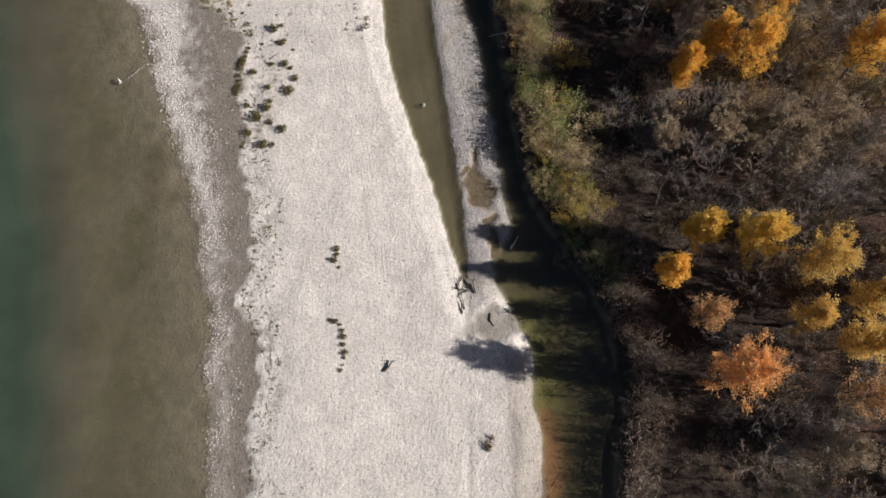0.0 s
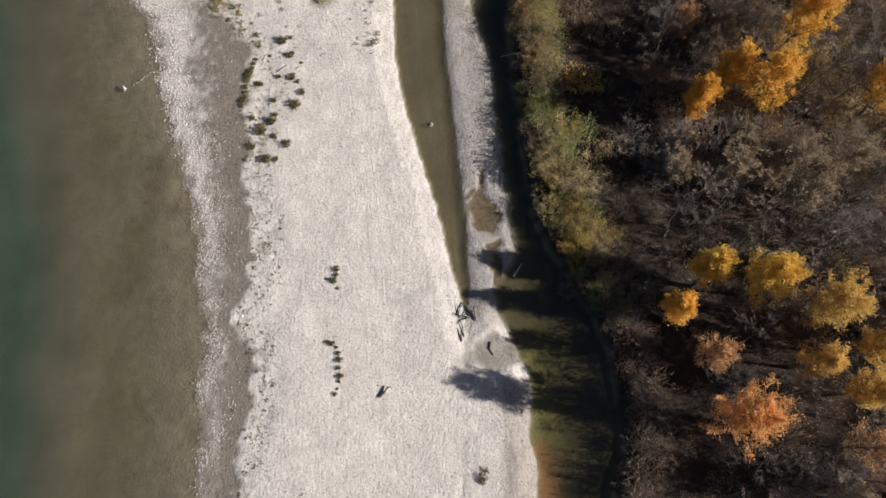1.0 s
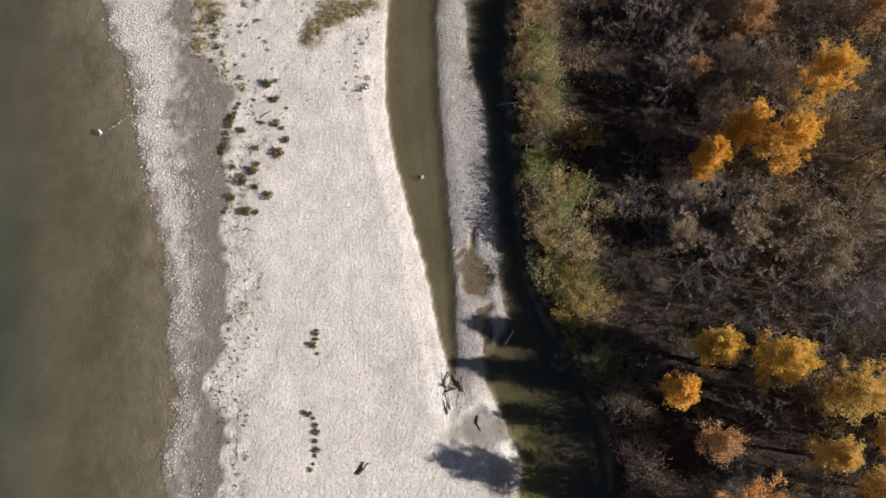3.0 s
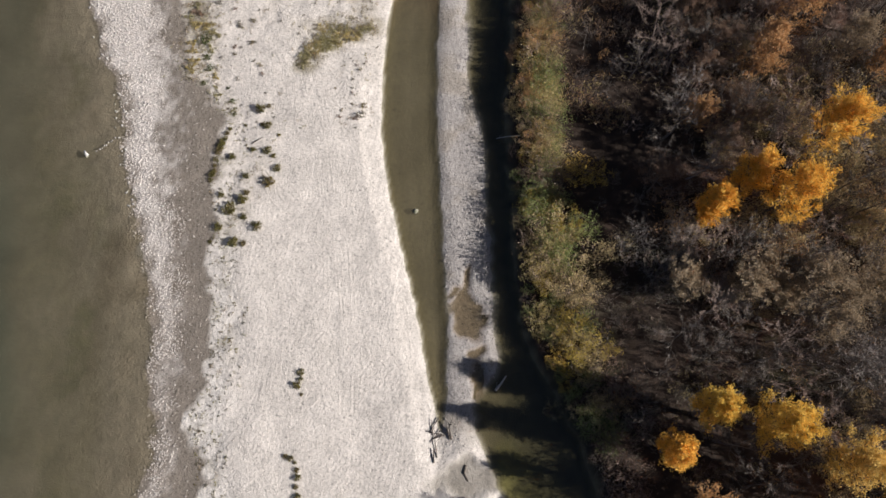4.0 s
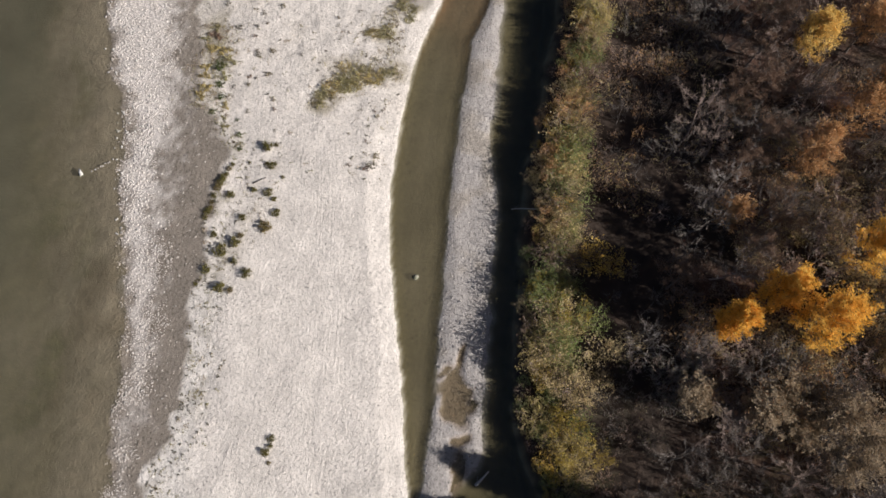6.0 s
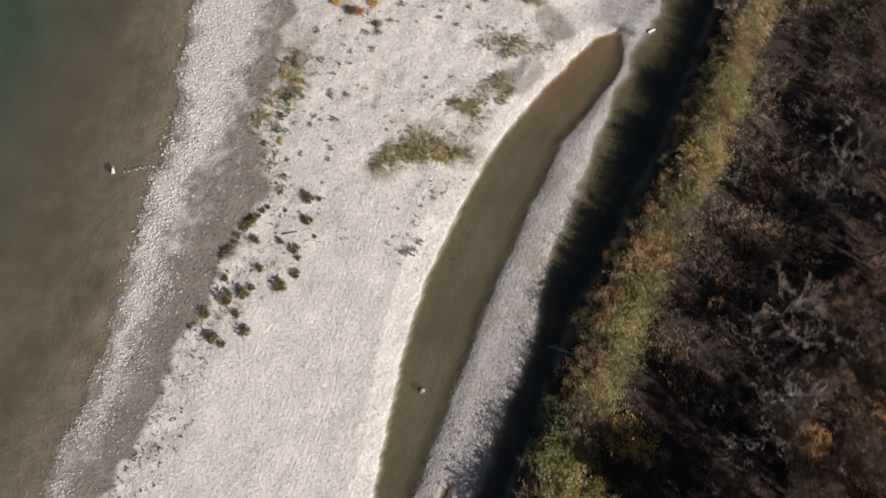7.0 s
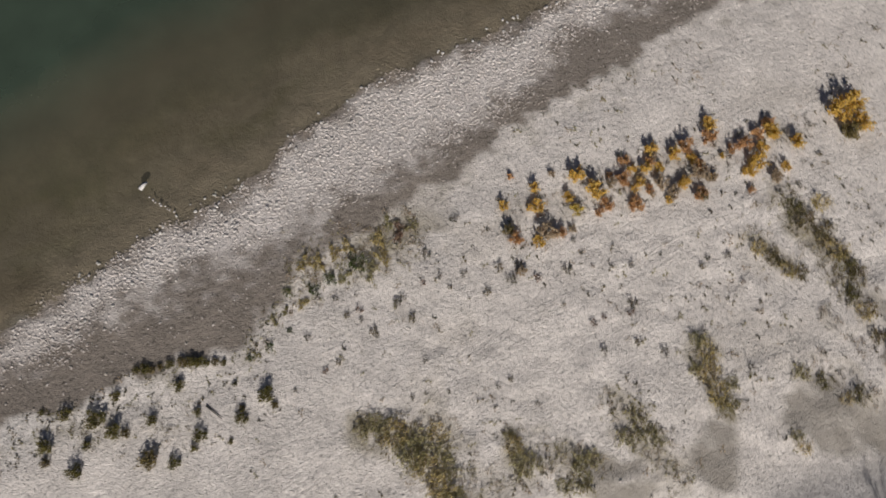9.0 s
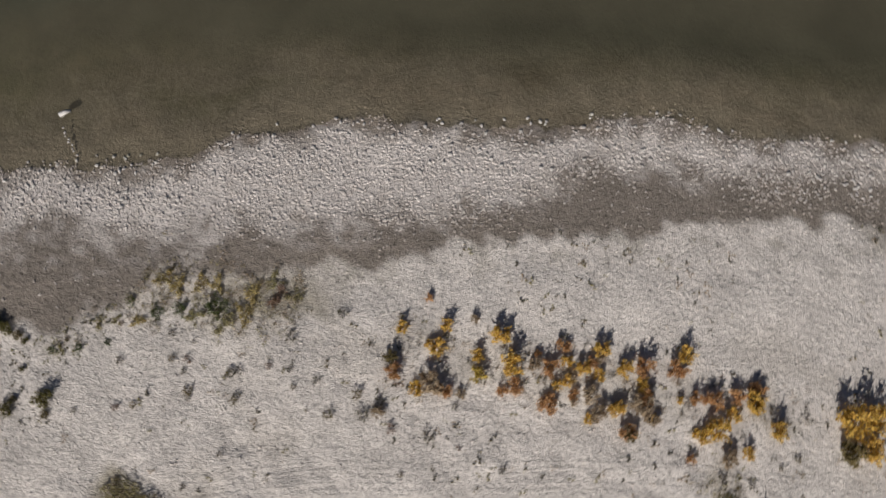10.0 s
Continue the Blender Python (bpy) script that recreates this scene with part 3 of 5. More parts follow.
def leafy_tree(name, seed, tall, spread, leaf, per_tip, leaf_size, lean=(0, 0), bark=None, bare=0.0, limbs=18, forks=7, sprays=8, steep=0.75):
    """A tree as an Empty with trunk, limbs and, where it still has leaves, a crown."""
    rng = np.random.RandomState(seed)
    trunk, wood, starts, tips = skeleton_of_tree(rng, tall, spread, limbs, lean, forks, sprays, steep)
    tree = new(name)
    part("trunk", trunk.mesh("trunk", bark or BARK, True), tree)
    for limb in wood:
        part("limb", limb.mesh("limb", bark or BARK), tree)
    if leaf:
        crown = Soup()
        clump = lattice(tips[:, 0] + tips[:, 2], tips[:, 1] + 0.7 * tips[:, 2], 1.5, 60 + seed % 3)
        keep = rng.uniform(size=len(tips)) + 0.15 * clump > bare
        a, b = np.repeat(starts[keep], per_tip, axis=0), np.repeat(tips[keep], per_tip, axis=0)
        f = rng.uniform(0.0, 1.3, len(a))[:, None]
        crown.leaves(a + (b - a) * f + rng.normal(size=a.shape) * 0.17, leaf_size, rng, 0.2, b - a, 0.6, 0.35)
        part("crown", crown.mesh("crown", LEAF[leaf]), tree)
    return tree


def shrub(name, seed, tall, wide, stems, leaf, leaves, leaf_size, twigs=TWIG, twiggy=5):
    """A many-stemmed bush as an Empty with stems and foliage."""
    rng = np.random.RandomState(seed)
    wood, crown = Soup(), Soup()
    starts, ends = [], []
    for i in range(stems):
        turn, out = rng.uniform(0, 6.283), wide * 0.5 * math.sqrt(rng.uniform(0.02, 1))
        foot = np.array([math.cos(turn) * out * 0.35, math.sin(turn) * out * 0.35, -0.12])
        end = np.array([math.cos(turn) * out, math.sin(turn) * out, tall * rng.uniform(0.55, 1.0) * (1.05 - 0.35 * out / (wide * 0.5))])
        mid = (foot + end) / 2 + np.array([0, 0, 0.1 * tall]) + rng.normal(size=3) * 0.04 * wide
        starts += [foot, mid]
        ends += [mid + (end - mid) * 0.1, end]
        for k in range(twiggy):
            h = mid + (end - mid) * rng.uniform(-0.4, 0.9)
            starts.append(h)
            ends.append(h + unit(end - foot + rng.normal(size=3) * 0.5 * tall) * tall * rng.uniform(0.12, 0.3))
    starts, ends = np.array(starts), np.array(ends)
    wood.spikes(starts, ends, 0.006 + 0.0038 * tall)
    bush = new(name)
    part("twig_frame", wood.mesh("twig_frame", twigs), bush)
    if leaf:
        pick = rng.randint(0, len(starts), leaves)
        f = rng.uniform(0.3, 1.1, leaves)[:, None]
        c = starts[pick] + (ends[pick] - starts[pick]) * f + rng.normal(size=(leaves, 3)) * 0.05 * wide
        c[:, 2] = np.maximum(c[:, 2], 0.03)
        crown.leaves(c, leaf_size, rng)
        part("foliage", crown.mesh("foliage", LEAF[leaf]), bush)
    return bush


MADE = {}


def height_at(x, y):
    """Height of the ground sheet there."""
    i = min(max(int(np.searchsorted(gx, x)) - 1, 0), len(gx) - 2)
    j = min(max(int(np.searchsorted(gy, y)) - 1, 0), len(gy) - 2)
    u, v = (x - gx[i]) / (gx[i + 1] - gx[i]), (y - gy[j]) / (gy[j + 1] - gy[j])
    return float((Z[j, i] * (1 - u) + Z[j, i + 1] * u) * (1 - v) + (Z[j + 1, i] * (1 - u) + Z[j + 1, i + 1] * u) * v)


def plant(key, build, x, y, turn, scale, label, category, group="", sink=0.0, tilt=0.0):
    """Sets a plant of that key on the ground: the first is built, the others are copies of it."""
    m = Matrix.LocRotScale((x, y, height_at(x, y) - sink), Euler((tilt, 0, turn)), (scale, scale, scale))
    if key not in MADE:
        MADE[key] = build()
        MADE[key].matrix_basis = m
        ob = MADE[key]
    else:
        first = MADE[key]
        size = first.scale[0]
        ob = copy_thing(first, m @ Matrix.Scale(1 / size, 4))
    return tagged(ob, label, category, group)


rng = np.random.RandomState(5)

# ---- trees of the wood that still have their leaves: x, y, height, crown width ----
LABELS = {"gold": "deep golden broadleaf tree in full autumn leaf", "yellow": "bright yellow poplar in autumn leaf in the wood",
          "orange": "burnt-orange broadleaf tree with a dense rounded crown", "peach": "faded orange tree with a half-bare crown",
          "lime": "yellow-green poplar with thinning autumn leaves", "tan": "tan-leaved tree, half bare, in the wood", "brown": "brown-leaved tree, nearly bare, in the wood"}
GOLDEN = [
    ("orange", 29.6, 8.3, 13.6, 8.6), ("peach", 27.9, 14.8, 9.0, 5.0), ("gold", 24.9, 19.4, 9.5, 4.2), ("yellow", 28.3, 23.4, 11.2, 5.4),
    ("yellow", 33.6, 22.6, 12.5, 6.8), ("lime", 40.0, 19.6, 12.5, 7.0), ("lime", 38.5, 14.5, 10.0, 5.0), ("lime", 43.0, 11.8, 10.5, 5.0),
    ("lime", 44.5, 15.8, 11.0, 6.0), ("peach", 42.0, 6.0, 11.5, 6.4), ("gold", 28.2, 44.0, 10.6, 4.4), ("gold", 35.5, 45.1, 12.8, 7.2),
    ("gold", 31.8, 47.4, 10.5, 5.2), ("gold", 48.8, 45.0, 13.0, 7.2), ("tan", 40.4, 1.0, 9.0, 6.0),
]
GOLDEN += [
    ("gold", 40.6, 53.6, 12.5, 7.0), ("brown", 34.0, 62.0, 9.0, 5.6), ("brown", 27.6, 55.2, 7.5, 4.4), ("brown", 38.0, 67.8, 10.5, 6.4),
    ("peach", 47.5, 1.5, 11.0, 6.0), ("tan", 38.6, 37.6, 7.5, 7.0), ("tan", 31.6, 36.5, 6.0, 5.5), ("brown", 47.0, 62.0, 11.0, 6.0),
    ("peach", 43.0, 72.0, 10.0, 6.0), ("brown", 47.0, 78.0, 11.0, 6.5), ("tan", 51.0, 70.0, 11.0, 6.0), ("peach", 50.0, 85.0, 11.0, 6.0),
    ("brown", 40.0, 80.0, 8.0, 5.5), ("lime", 52.0, 24.0, 12.0, 6.0), ("tan", 26.0, 36.2, 5.0, 5.6), ("tan", 33.5, 38.2, 5.5, 6.4), ("tan", 36.2, 35.6, 5.0, 6.0), ("tan", 42.0, 36.4, 6.0, 7.0), ("tan", 40.2, 33.0, 5.5, 6.4), ("tan", 46.0, 38.5, 6.5, 6.5), ("yellow", 56.0, 17.0, 12.0, 6.5), ("lime", 34.0, 76.4, 9.5, 5.4), ("brown", 35.4, 64.4, 8.5, 4.6), ("brown", 41.0, 71.4, 10.0, 5.4), ("tan", 33.4, 85.2, 9.5, 5.6), ("tan", 44.2, 64.6, 9.0, 6.0),
]
for i, (leaf, x, y, tall, wide) in enumerate(GOLDEN):
    sparse = {"peach": 0.45, "tan": 0.45, "brown": 0.45, "lime": 0.2}.get(leaf, 0.08)
    tree = leafy_tree("broadleaf_tree", 100 + i, tall, wide * 0.36, {"lime": "straw", "brown": "rust"}.get(leaf, leaf), {"orange": 18, "gold": 15, "yellow": 15, "lime": 14}.get(leaf, 9), 0.092, (rng.normal() * 0.4, rng.normal() * 0.4), bare=sparse, limbs=30, forks=5, sprays=7, steep=1.2 if leaf == "orange" else 1.75)
    tree.matrix_basis = pose(x, y, height_at(x, y) - 0.1, 0, 0, rng.uniform(0, 360))
    tagged(tree, LABELS[leaf], "tree", "autumn trees of the wood")

# ---- bare trees ----
BARE = [(27.6, 49.4, 7.2, 1), (42.0, 28.0, 10, 1), (32.4, 39.4, 8, 0), (49.7, 50.5, 11, 1), (26.6, 40.6, 6.5, 0), (38.8, 3.6, 9, 1), (30.3, 12.6, 8, 0), (47.6, 51.8, 12, 1), (37.0, 34.8, 8, 0), (44, 31, 9, 1), (5.8, 93.9, 6.0, 0),
        (30.5, 31.4, 7.5, 0), (33.2, 29.0, 8.0, 0), (36.0, 31.6, 8.0, 0), (38.8, 29.6, 8.5, 0), (31.8, 26.6, 7.5, 0), (35.6, 27.0, 8.5, 0), (43.0, 26.2, 9.0, 0), (40.6, 32.0, 7.5, 0), (46.5, 28.4, 9.0, 1), (28.6, 28.6, 6.5, 0), (33.0, 16.6, 8.5, 0), (35.6, 10.4, 8.5, 0), (33.6, 3.4, 8.5, 0), (37.4, 6.6, 9.0, 0), (31.0, -1.0, 8.0, 0)]


def bare_tree(key):
    pale = key % 2
    return leafy_tree("bare_tree", 300 + key, 9.0, 3.0 if pale else 3.2, None, 0, 0, (rng.normal() * 0.8, rng.normal() * 0.8), bark=GREY_BARK if pale else TWIG if key % 4 else BARK, limbs=10 + key % 3, forks=6, sprays=12)


def set_bare(key, x, y, tall):
    label = "leafless tree with pale grey branches in the wood" if key % 2 else "leafless grey-brown tree with fine twigs"
    plant(("bare", key), lambda: bare_tree(key), x, y, rng.uniform(0, 6.28), tall / 9.0, label, "tree", "bare trees of the wood", 0.1)


for i, (x, y, tall, pale) in enumerate(BARE):
    set_bare((i * 2 + pale) % 6, x, y, tall)
placed = [(g[1], g[2]) for g in GOLDEN] + [(b[0], b[1]) for b in BARE]
for i in range(34):
    x, y = rng.uniform(23, 36), 46 + 1.75 * i + rng.uniform(-1, 1)
    if min((x - a) ** 2 + (y - b) ** 2 for a, b in placed) > 5:
        placed.append((x, y))
        set_bare((0, 2, 4)[i % 3], x, y, rng.uniform(5.0, 6.5) + 0.25 * (x - 23))
tries = 0
while len(placed) < 350 and tries < 12000:
    tries += 1
    x, y = rng.uniform(9, 70), rng.uniform(-14, 122)
    inland = x - float(bank(y))
    if inland < 7.5 or min((x - a) ** 2 + (y - b) ** 2 for a, b in placed) < 7.5:
        continue
    if 32 < x and 66 < y < 92 and rng.uniform() < 0.6:
        continue
    placed.append((x, y))
    pale = rng.uniform() < 0.05
    tall = rng.uniform(2.5, 4.5) if inland < 14 else rng.uniform(6.0, 9.5) if x < 50 else rng.uniform(8, 11.5)
    set_bare(int(rng.randint(0, 3)) * 2 + int(pale), x, y, tall)

# ---- brown-leaved trees behind the bank ----
for i in range(19):
    x, y, key = rng.uniform(23, 33), 47 + 2.9 * i + rng.uniform(-1.2, 1.2), i % 3
    plant(("brown_tree", key), lambda: leafy_tree("broadleaf_tree", 420 + key, 9.0, 3.2, "brown", 12, 0.075, bare=0.25, limbs=14, forks=6), x, y, rng.uniform(0, 6.28), rng.uniform(0.6, 0.9), LABELS["brown"], "tree", "autumn trees of the wood", 0.1)


# ---- tall leafless thicket bushes with pale fuzzy twigs ----
def fuzzy_bush(key):
    return shrub("thicket_bush", 640 + key, 4.0, 4.4, 42, "tan" if key else "grey", 260, 0.055, twigs=GREY_BARK, twiggy=8)


FUZZY = [(24.3, 37.7), (30.8, 36.2), (37.4, 38.4), (39.4, 35.8), (42.6, 33.6), (44.6, 36.6), (48.0, 34.2), (26.6, 40.8), (41.4, 30.2), (46.0, 30.6), (50.6, 37.2), (38.8, 4.2), (41.4, 2.2), (44.0, 4.6),
         (36.2, 1.2), (31.6, 12.4), (47.0, 8.8), (50.2, 30.0), (21.6, 40.6), (40.4, 47.2), (46.6, 56.0), (52.0, 61.0), (37.0, 57.6), (43.4, 64.6), (49.0, 66.0), (36.6, 73.6), (45.6, 82.0)]
fr = np.random.RandomState(8)
FUZZY += [(fr.uniform(25, 54), fr.uniform(35.5, 43)) for i in range(34)]
for i, (x, y) in enumerate(FUZZY):
    key = i % 3
    plant(("fuzzy", key), lambda: fuzzy_bush(key), x, y, rng.uniform(0, 6.28), rng.uniform(0.75, 1.2), "tall grey leafless thicket bush in the wood", "bush", "thickets of the wood", 0.1)

# ---- brush under the trees and on the bank ----
KINDS = {
    "olive": ("olive-leaved willow bush on the wooded bank", 1.0), "tan": ("tan bush with dry leaves in the wood", 1.0),
    "brown": ("brown leafless thicket bush in the wood", 1.0), "grey": ("grey-green bush among bare trees", 1.0),
    "green": ("dark green bush at the wood's edge", 1.0), "yellow": ("small bright yellow bush in the wood", 1.0), "lime": ("yellow-green bush on the wooded bank", 1.0), "rust": ("rust-leaved bush on the wooded bank", 1.0)}


def wood_bush(kind, key):
    if kind.startswith("haze"):
        leaf = kind.split("_")[1]
        leaf = {"olive": "bank_olive"}.get(leaf, leaf)
        return shrub("bush", 900 + key * 17 + len(kind), 2.0, 2.8, 14, leaf, 120, 0.055, twigs=GREY_BARK if leaf == "grey" else TWIG, twiggy=3)
    rich = {"olive": 420, "tan": 340, "brown": 110, "grey": 140, "green": 420, "yellow": 320, "lime": 420, "rust": 320}[kind]
    leaf = {"olive": "bank_olive", "tan": "bank_tan", "green": "bank_green"}.get(kind, kind)
    return shrub("bush", 500 + key * 17 + len(kind), 2.0, 2.6, 24, leaf, int(rich * 2.5), 0.05, twiggy=3)


def set_bush(kind, x, y, tall, group):
    key = int(rng.randint(0, 3))
    plant(("bush", kind, key), lambda: wood_bush(kind, key), x, y, rng.uniform(0, 6.28), tall / 2.0, KINDS[kind][0], "bush", group, 0.05)


EDGE = [("yellow", 15.6, 48.6, 3.3), ("yellow", 17.8, 48.5, 2.6), ("lime", 14.0, 42.7, 3.2), ("yellow", 14.0, 27.8, 2.4), ("tan", 12.7, 36.9, 4.0), ("lime", 16.4, 29.6, 4.0), ("lime", 15.2, 31.4, 3.4),
        ("lime", 10.8, 44.3, 3.0), ("tan", 20.2, 40.4, 2.8), ("tan", 14.1, 22.6, 1.8), ("green", 19.7, 19.5, 2.4), ("yellow", 10.6, 53.6, 2.4), ("green", 13.4, 39.0, 3.4), ("olive", 12.2, 40.4, 3.0),
        ("olive", 11.8, 31.8, 3.0), ("grey", 24.3, 37.7, 5.0), ("green", 9.4, 61.0, 2.6), ("yellow", 7.9, 63.5, 1.6), ("yellow", 8.4, 65.5, 1.4), ("tan", 14.2, 48.9, 2.2), ("yellow", 13.5, 48.3, 1.7)]
for kind, x, y, tall in EDGE:
    set_bush(kind, x, y, tall, "bushes of the bank")
for y in np.arange(-12, 118, 1.15):
    for k in range(3):
        x = float(bank(y)) + 0.6 + 1.6 * k + rng.uniform(0, 1.5)
        kind = ("olive", "tan", "green", "lime", "brown", "olive", "green", "tan", "brown", "olive", "grey", "green")[int(rng.randint(0, 12))]
        if y > 50:
            kind = ("tan", "olive", "tan", "rust", "green", "tan", "rust", "lime", "brown", "tan")[int(rng.randint(0, 10))]
        if y < 20:
            if k == 2:
                continue
            kind = ("brown", "grey")[int(rng.randint(0, 2))]
        set_bush(kind, x, y + rng.uniform(-0.4, 0.4), (1.3, 2.2, 2.3)[k] * rng.uniform(0.7, 1.3) * (1.5 if y < 20 else 1.3 if 36 < y < 66 else 1.0), "bushes of the bank")


# the brush under the trees, too dense to tell apart
def brush(name, label, kinds, count, where, low, high, seed):
    r = np.random.RandomState(seed)
    wood, crown = {}, {}
    for i in range(count):
        x, y, share = where(r)
        if x is None:
            continue
        kind = kinds[r.randint(0, len(kinds))]
        key = ("bush", kind, int(r.randint(0, 3)))
        if key not in PIECES:
            PIECES[key] = [child.data for child in MADE[key].children]
        size, turn = share * r.uniform(low, high) / 2.0, r.uniform(0, 6.28)
        z = height_at(x, y) - 0.05
        for data, store in zip(PIECES[key], (wood, crown)):
            store.setdefault(kind, []).append((data, x, y, z, size, turn))
    verts, faces, mats, slots, base = [], [], [], [], 0
    for store in (wood, crown):
        for kind, items in store.items():
            slot = len(mats)
            mats.append(items[0][0].materials[0])
            for data, x, y, z, size, turn in items:
                if data.name not in ARRAYS:
                    co, tri = np.zeros(len(data.vertices) * 3, dtype=np.float32), np.zeros(len(data.polygons) * 3, dtype=np.int32)
                    data.vertices.foreach_get("co", co)
                    data.loops.foreach_get("vertex_index", tri)
                    ARRAYS[data.name] = co.reshape(-1, 3), tri.reshape(-1, 3)
                co, tri = ARRAYS[data.name]
                c, s_ = math.cos(turn) * size, math.sin(turn) * size
                verts.append(np.column_stack([co[:, 0] * c - co[:, 1] * s_ + x, co[:, 0] * s_ + co[:, 1] * c + y, co[:, 2] * size + z]))
                faces.append(tri + base)
                slots.append(np.full(len(tri), slot, dtype=np.int32))
                base += len(co)
    me = to_mesh(name, np.vstack(verts), np.vstack(faces), mats[0])
    for m in mats[1:]:
        me.materials.append(m)
    me.polygons.foreach_set("material_index", np.concatenate(slots))
    return tagged(new(name, me), label, "undergrowth", kind="stuff")


ARRAYS, PIECES = {}, {}
KINDS["haze_brown"] = ("sparse leafless brown bush in the wood", 1.0)
KINDS["haze_grey"] = ("sparse leafless grey bush in the wood", 1.0)
KINDS["haze_rust"] = ("sparse bush with rust-coloured leaves", 1.0)
KINDS["haze_olive"] = ("sparse bush with olive leaves in the wood", 1.0)
KINDS["haze_tan"] = ("sparse bush with a few dry leaves", 1.0)
for kind in KINDS:
    for key in range(3):
        if ("bush", kind, key) not in MADE:
            y = 20.0 + 9 * key + len(kind)
            plant(("bush", kind, key), lambda: wood_bush(kind, key), float(bank(y)) + 4.0, y, 0.0, 0.9, KINDS[kind][0], "bush", "bushes of the bank", 0.05)


def in_wood(r):
    y = r.uniform(-13, 122)
    x = float(bank(y)) + 4.5 + 52 * r.uniform(0, 1) ** 1.1
    clump = float(lattice(np.array([x * 0.8]), np.array([y * 1.5]), 4.0, 63)[0]) + 0.5 * r.uniform(-1, 1)
    if x > 64 or clump < 0.06:
        return None, None, 1
    gloomy = y < 60 and x - float(bank(y)) < 17
    return (None, None, 1) if gloomy and r.uniform() < 0.1 else (x, y, 0.7 if gloomy else 1.0)


def behind_bank(r):
    y = r.uniform(21, 118)
    deep = 9.0 if 21 < y < 48 else 5.2
    return float(bank(y)) + 3.6 + (deep - 3.6) * r.uniform(0, 1), y, 1.0


brush("bank_brush", "mixed green, tan and brown brush behind the bank's bushes", ("green", "olive", "lime", "tan", "grey", "olive", "green", "brown", "tan", "brown"), 170, behind_bank, 1.6, 3.7, 75)


def clumped(where, size, need):
    """Keeps only the places that fall into clumps of that size."""
    def picked(r):
        x, y, share = where(r)
        if x is None or float(lattice(np.array([x * 0.8]), np.array([y * 1.4]), size, 65)[0]) < need:
            return None, None, 1
        return x, y, share

    return picked


def in_sun(r):
    if r.uniform() < 0.6:
        return r.uniform(30, 60), r.uniform(44, 68), 1.0
    if r.uniform() < 0.4:
        return r.uniform(36, 58), r.uniform(-8, 30), 1.0
    return r.uniform(25, 58), r.uniform(34, 46), 1.0


brush("dry_brush", "sunlit tan and grey dry brush in the open wood", ("haze_tan", "haze_rust", "haze_grey", "tan", "haze_rust", "tan"), 720, clumped(in_sun, 3.2, 0.0), 2.0, 4.2, 76)


def in_far_wood(r):
    y = r.uniform(55, 114)
    x = float(bank(y)) + 5.5 + 48 * r.uniform(0, 1)
    lit = float(lattice(np.array([x * 0.7]), np.array([y * 1.2]), 5.0, 64)[0])
    return (x, y, 1.0) if lit > -0.35 else (None, None, 1)


def in_gloom(r):
    y = r.uniform(-8, 37)
    return float(bank(y)) + 4.0 + 17 * r.uniform(0, 1), y, 1.0


brush("low_brush", "low grey and brown brush in the shade of the wood", ("haze_brown", "haze_grey", "haze_olive", "haze_grey", "grey"), 420, clumped(in_gloom, 2.6, 0.05), 0.9, 2.4, 78)
brush("thicket_brush", "olive, tan and grey half-bare thicket in the wood", ("haze_tan", "haze_grey", "haze_olive", "haze_brown", "haze_olive", "haze_rust"), 900, clumped(in_far_wood, 3.0, -0.05), 1.7, 3.6, 77)
brush("undergrowth", "brown and grey leafless brush under the trees", ("haze_brown", "haze_rust", "haze_grey", "haze_brown", "haze_tan", "haze_grey", "haze_brown", "brown", "grey", "haze_rust"), 2300, in_wood, 0.9, 3.2, 71)

# ---- bushes of the gravel bar: x, y, width ----
TUFTS_DARK = [(-18.9, 46.7, 1.1), (-19.6, 44.9, 1.7), (-22.4, 37.4, 1.4), (-21.2, 37.4, 0.9), (-24.4, 39.0, 1.2), (-23.5, 41.3, 1.8), (-22.2, 42.5, 1.4), (-21.9, 43.4, 0.9), (-20.0, 39.5, 1.4), (-21.7, 40.5, 0.9),
              (-20.4, 48.8, 1.2), (-19.6, 48.2, 0.7), (-22.3, 45.4, 0.9), (-24.8, 42.9, 0.9), (-22.1, 48.8, 0.8), (-20.9, 52.0, 1.2), (-22.1, 54.0, 1.5), (-21.2, 54.5, 0.7), (-24.4, 47.7, 1.1), (-21.6, 52.1, 0.6),
              (-23.5, 51.8, 0.5), (-19.4, 50.9, 0.5), (-25.0, 37.3, 0.5), (-26.3, 45.2, 0.9), (-26.1, 45.8, 0.7), (-26.2, 48.1, 0.9), (-25.9, 49.0, 1.1), (-25.6, 49.9, 0.7), (-12.6, 23.9, 0.9), (-12.8, 22.5, 1.1), (-12.5, 23.2, 0.7), (-12.2, 21.6, 0.5)]
TUFTS_DARK += [(-12.9, 15.3, 0.6), (-12.35, 15.2, 0.8), (-11.8, 14.8, 0.5), (-11.5, 14.1, 0.7), (-11.3, 13.4, 0.9), (-11.35, 12.5, 0.7), (-11.05, 11.6, 0.9), (-11.2, 11.0, 0.5), (-11.3, 10.2, 0.4), (-11.5, 9.6, 0.6), (5.0, 1.2, 1.0)]
TUFTS_DARK += [(-26.35, 44.6, 0.7), (-26.25, 45.5, 0.8), (-26.2, 46.4, 0.6), (-26.15, 47.2, 0.8), (-26.05, 48.5, 0.9), (-25.85, 49.4, 0.9), (-25.5, 50.6, 0.8), (-25.3, 51.2, 0.6)]
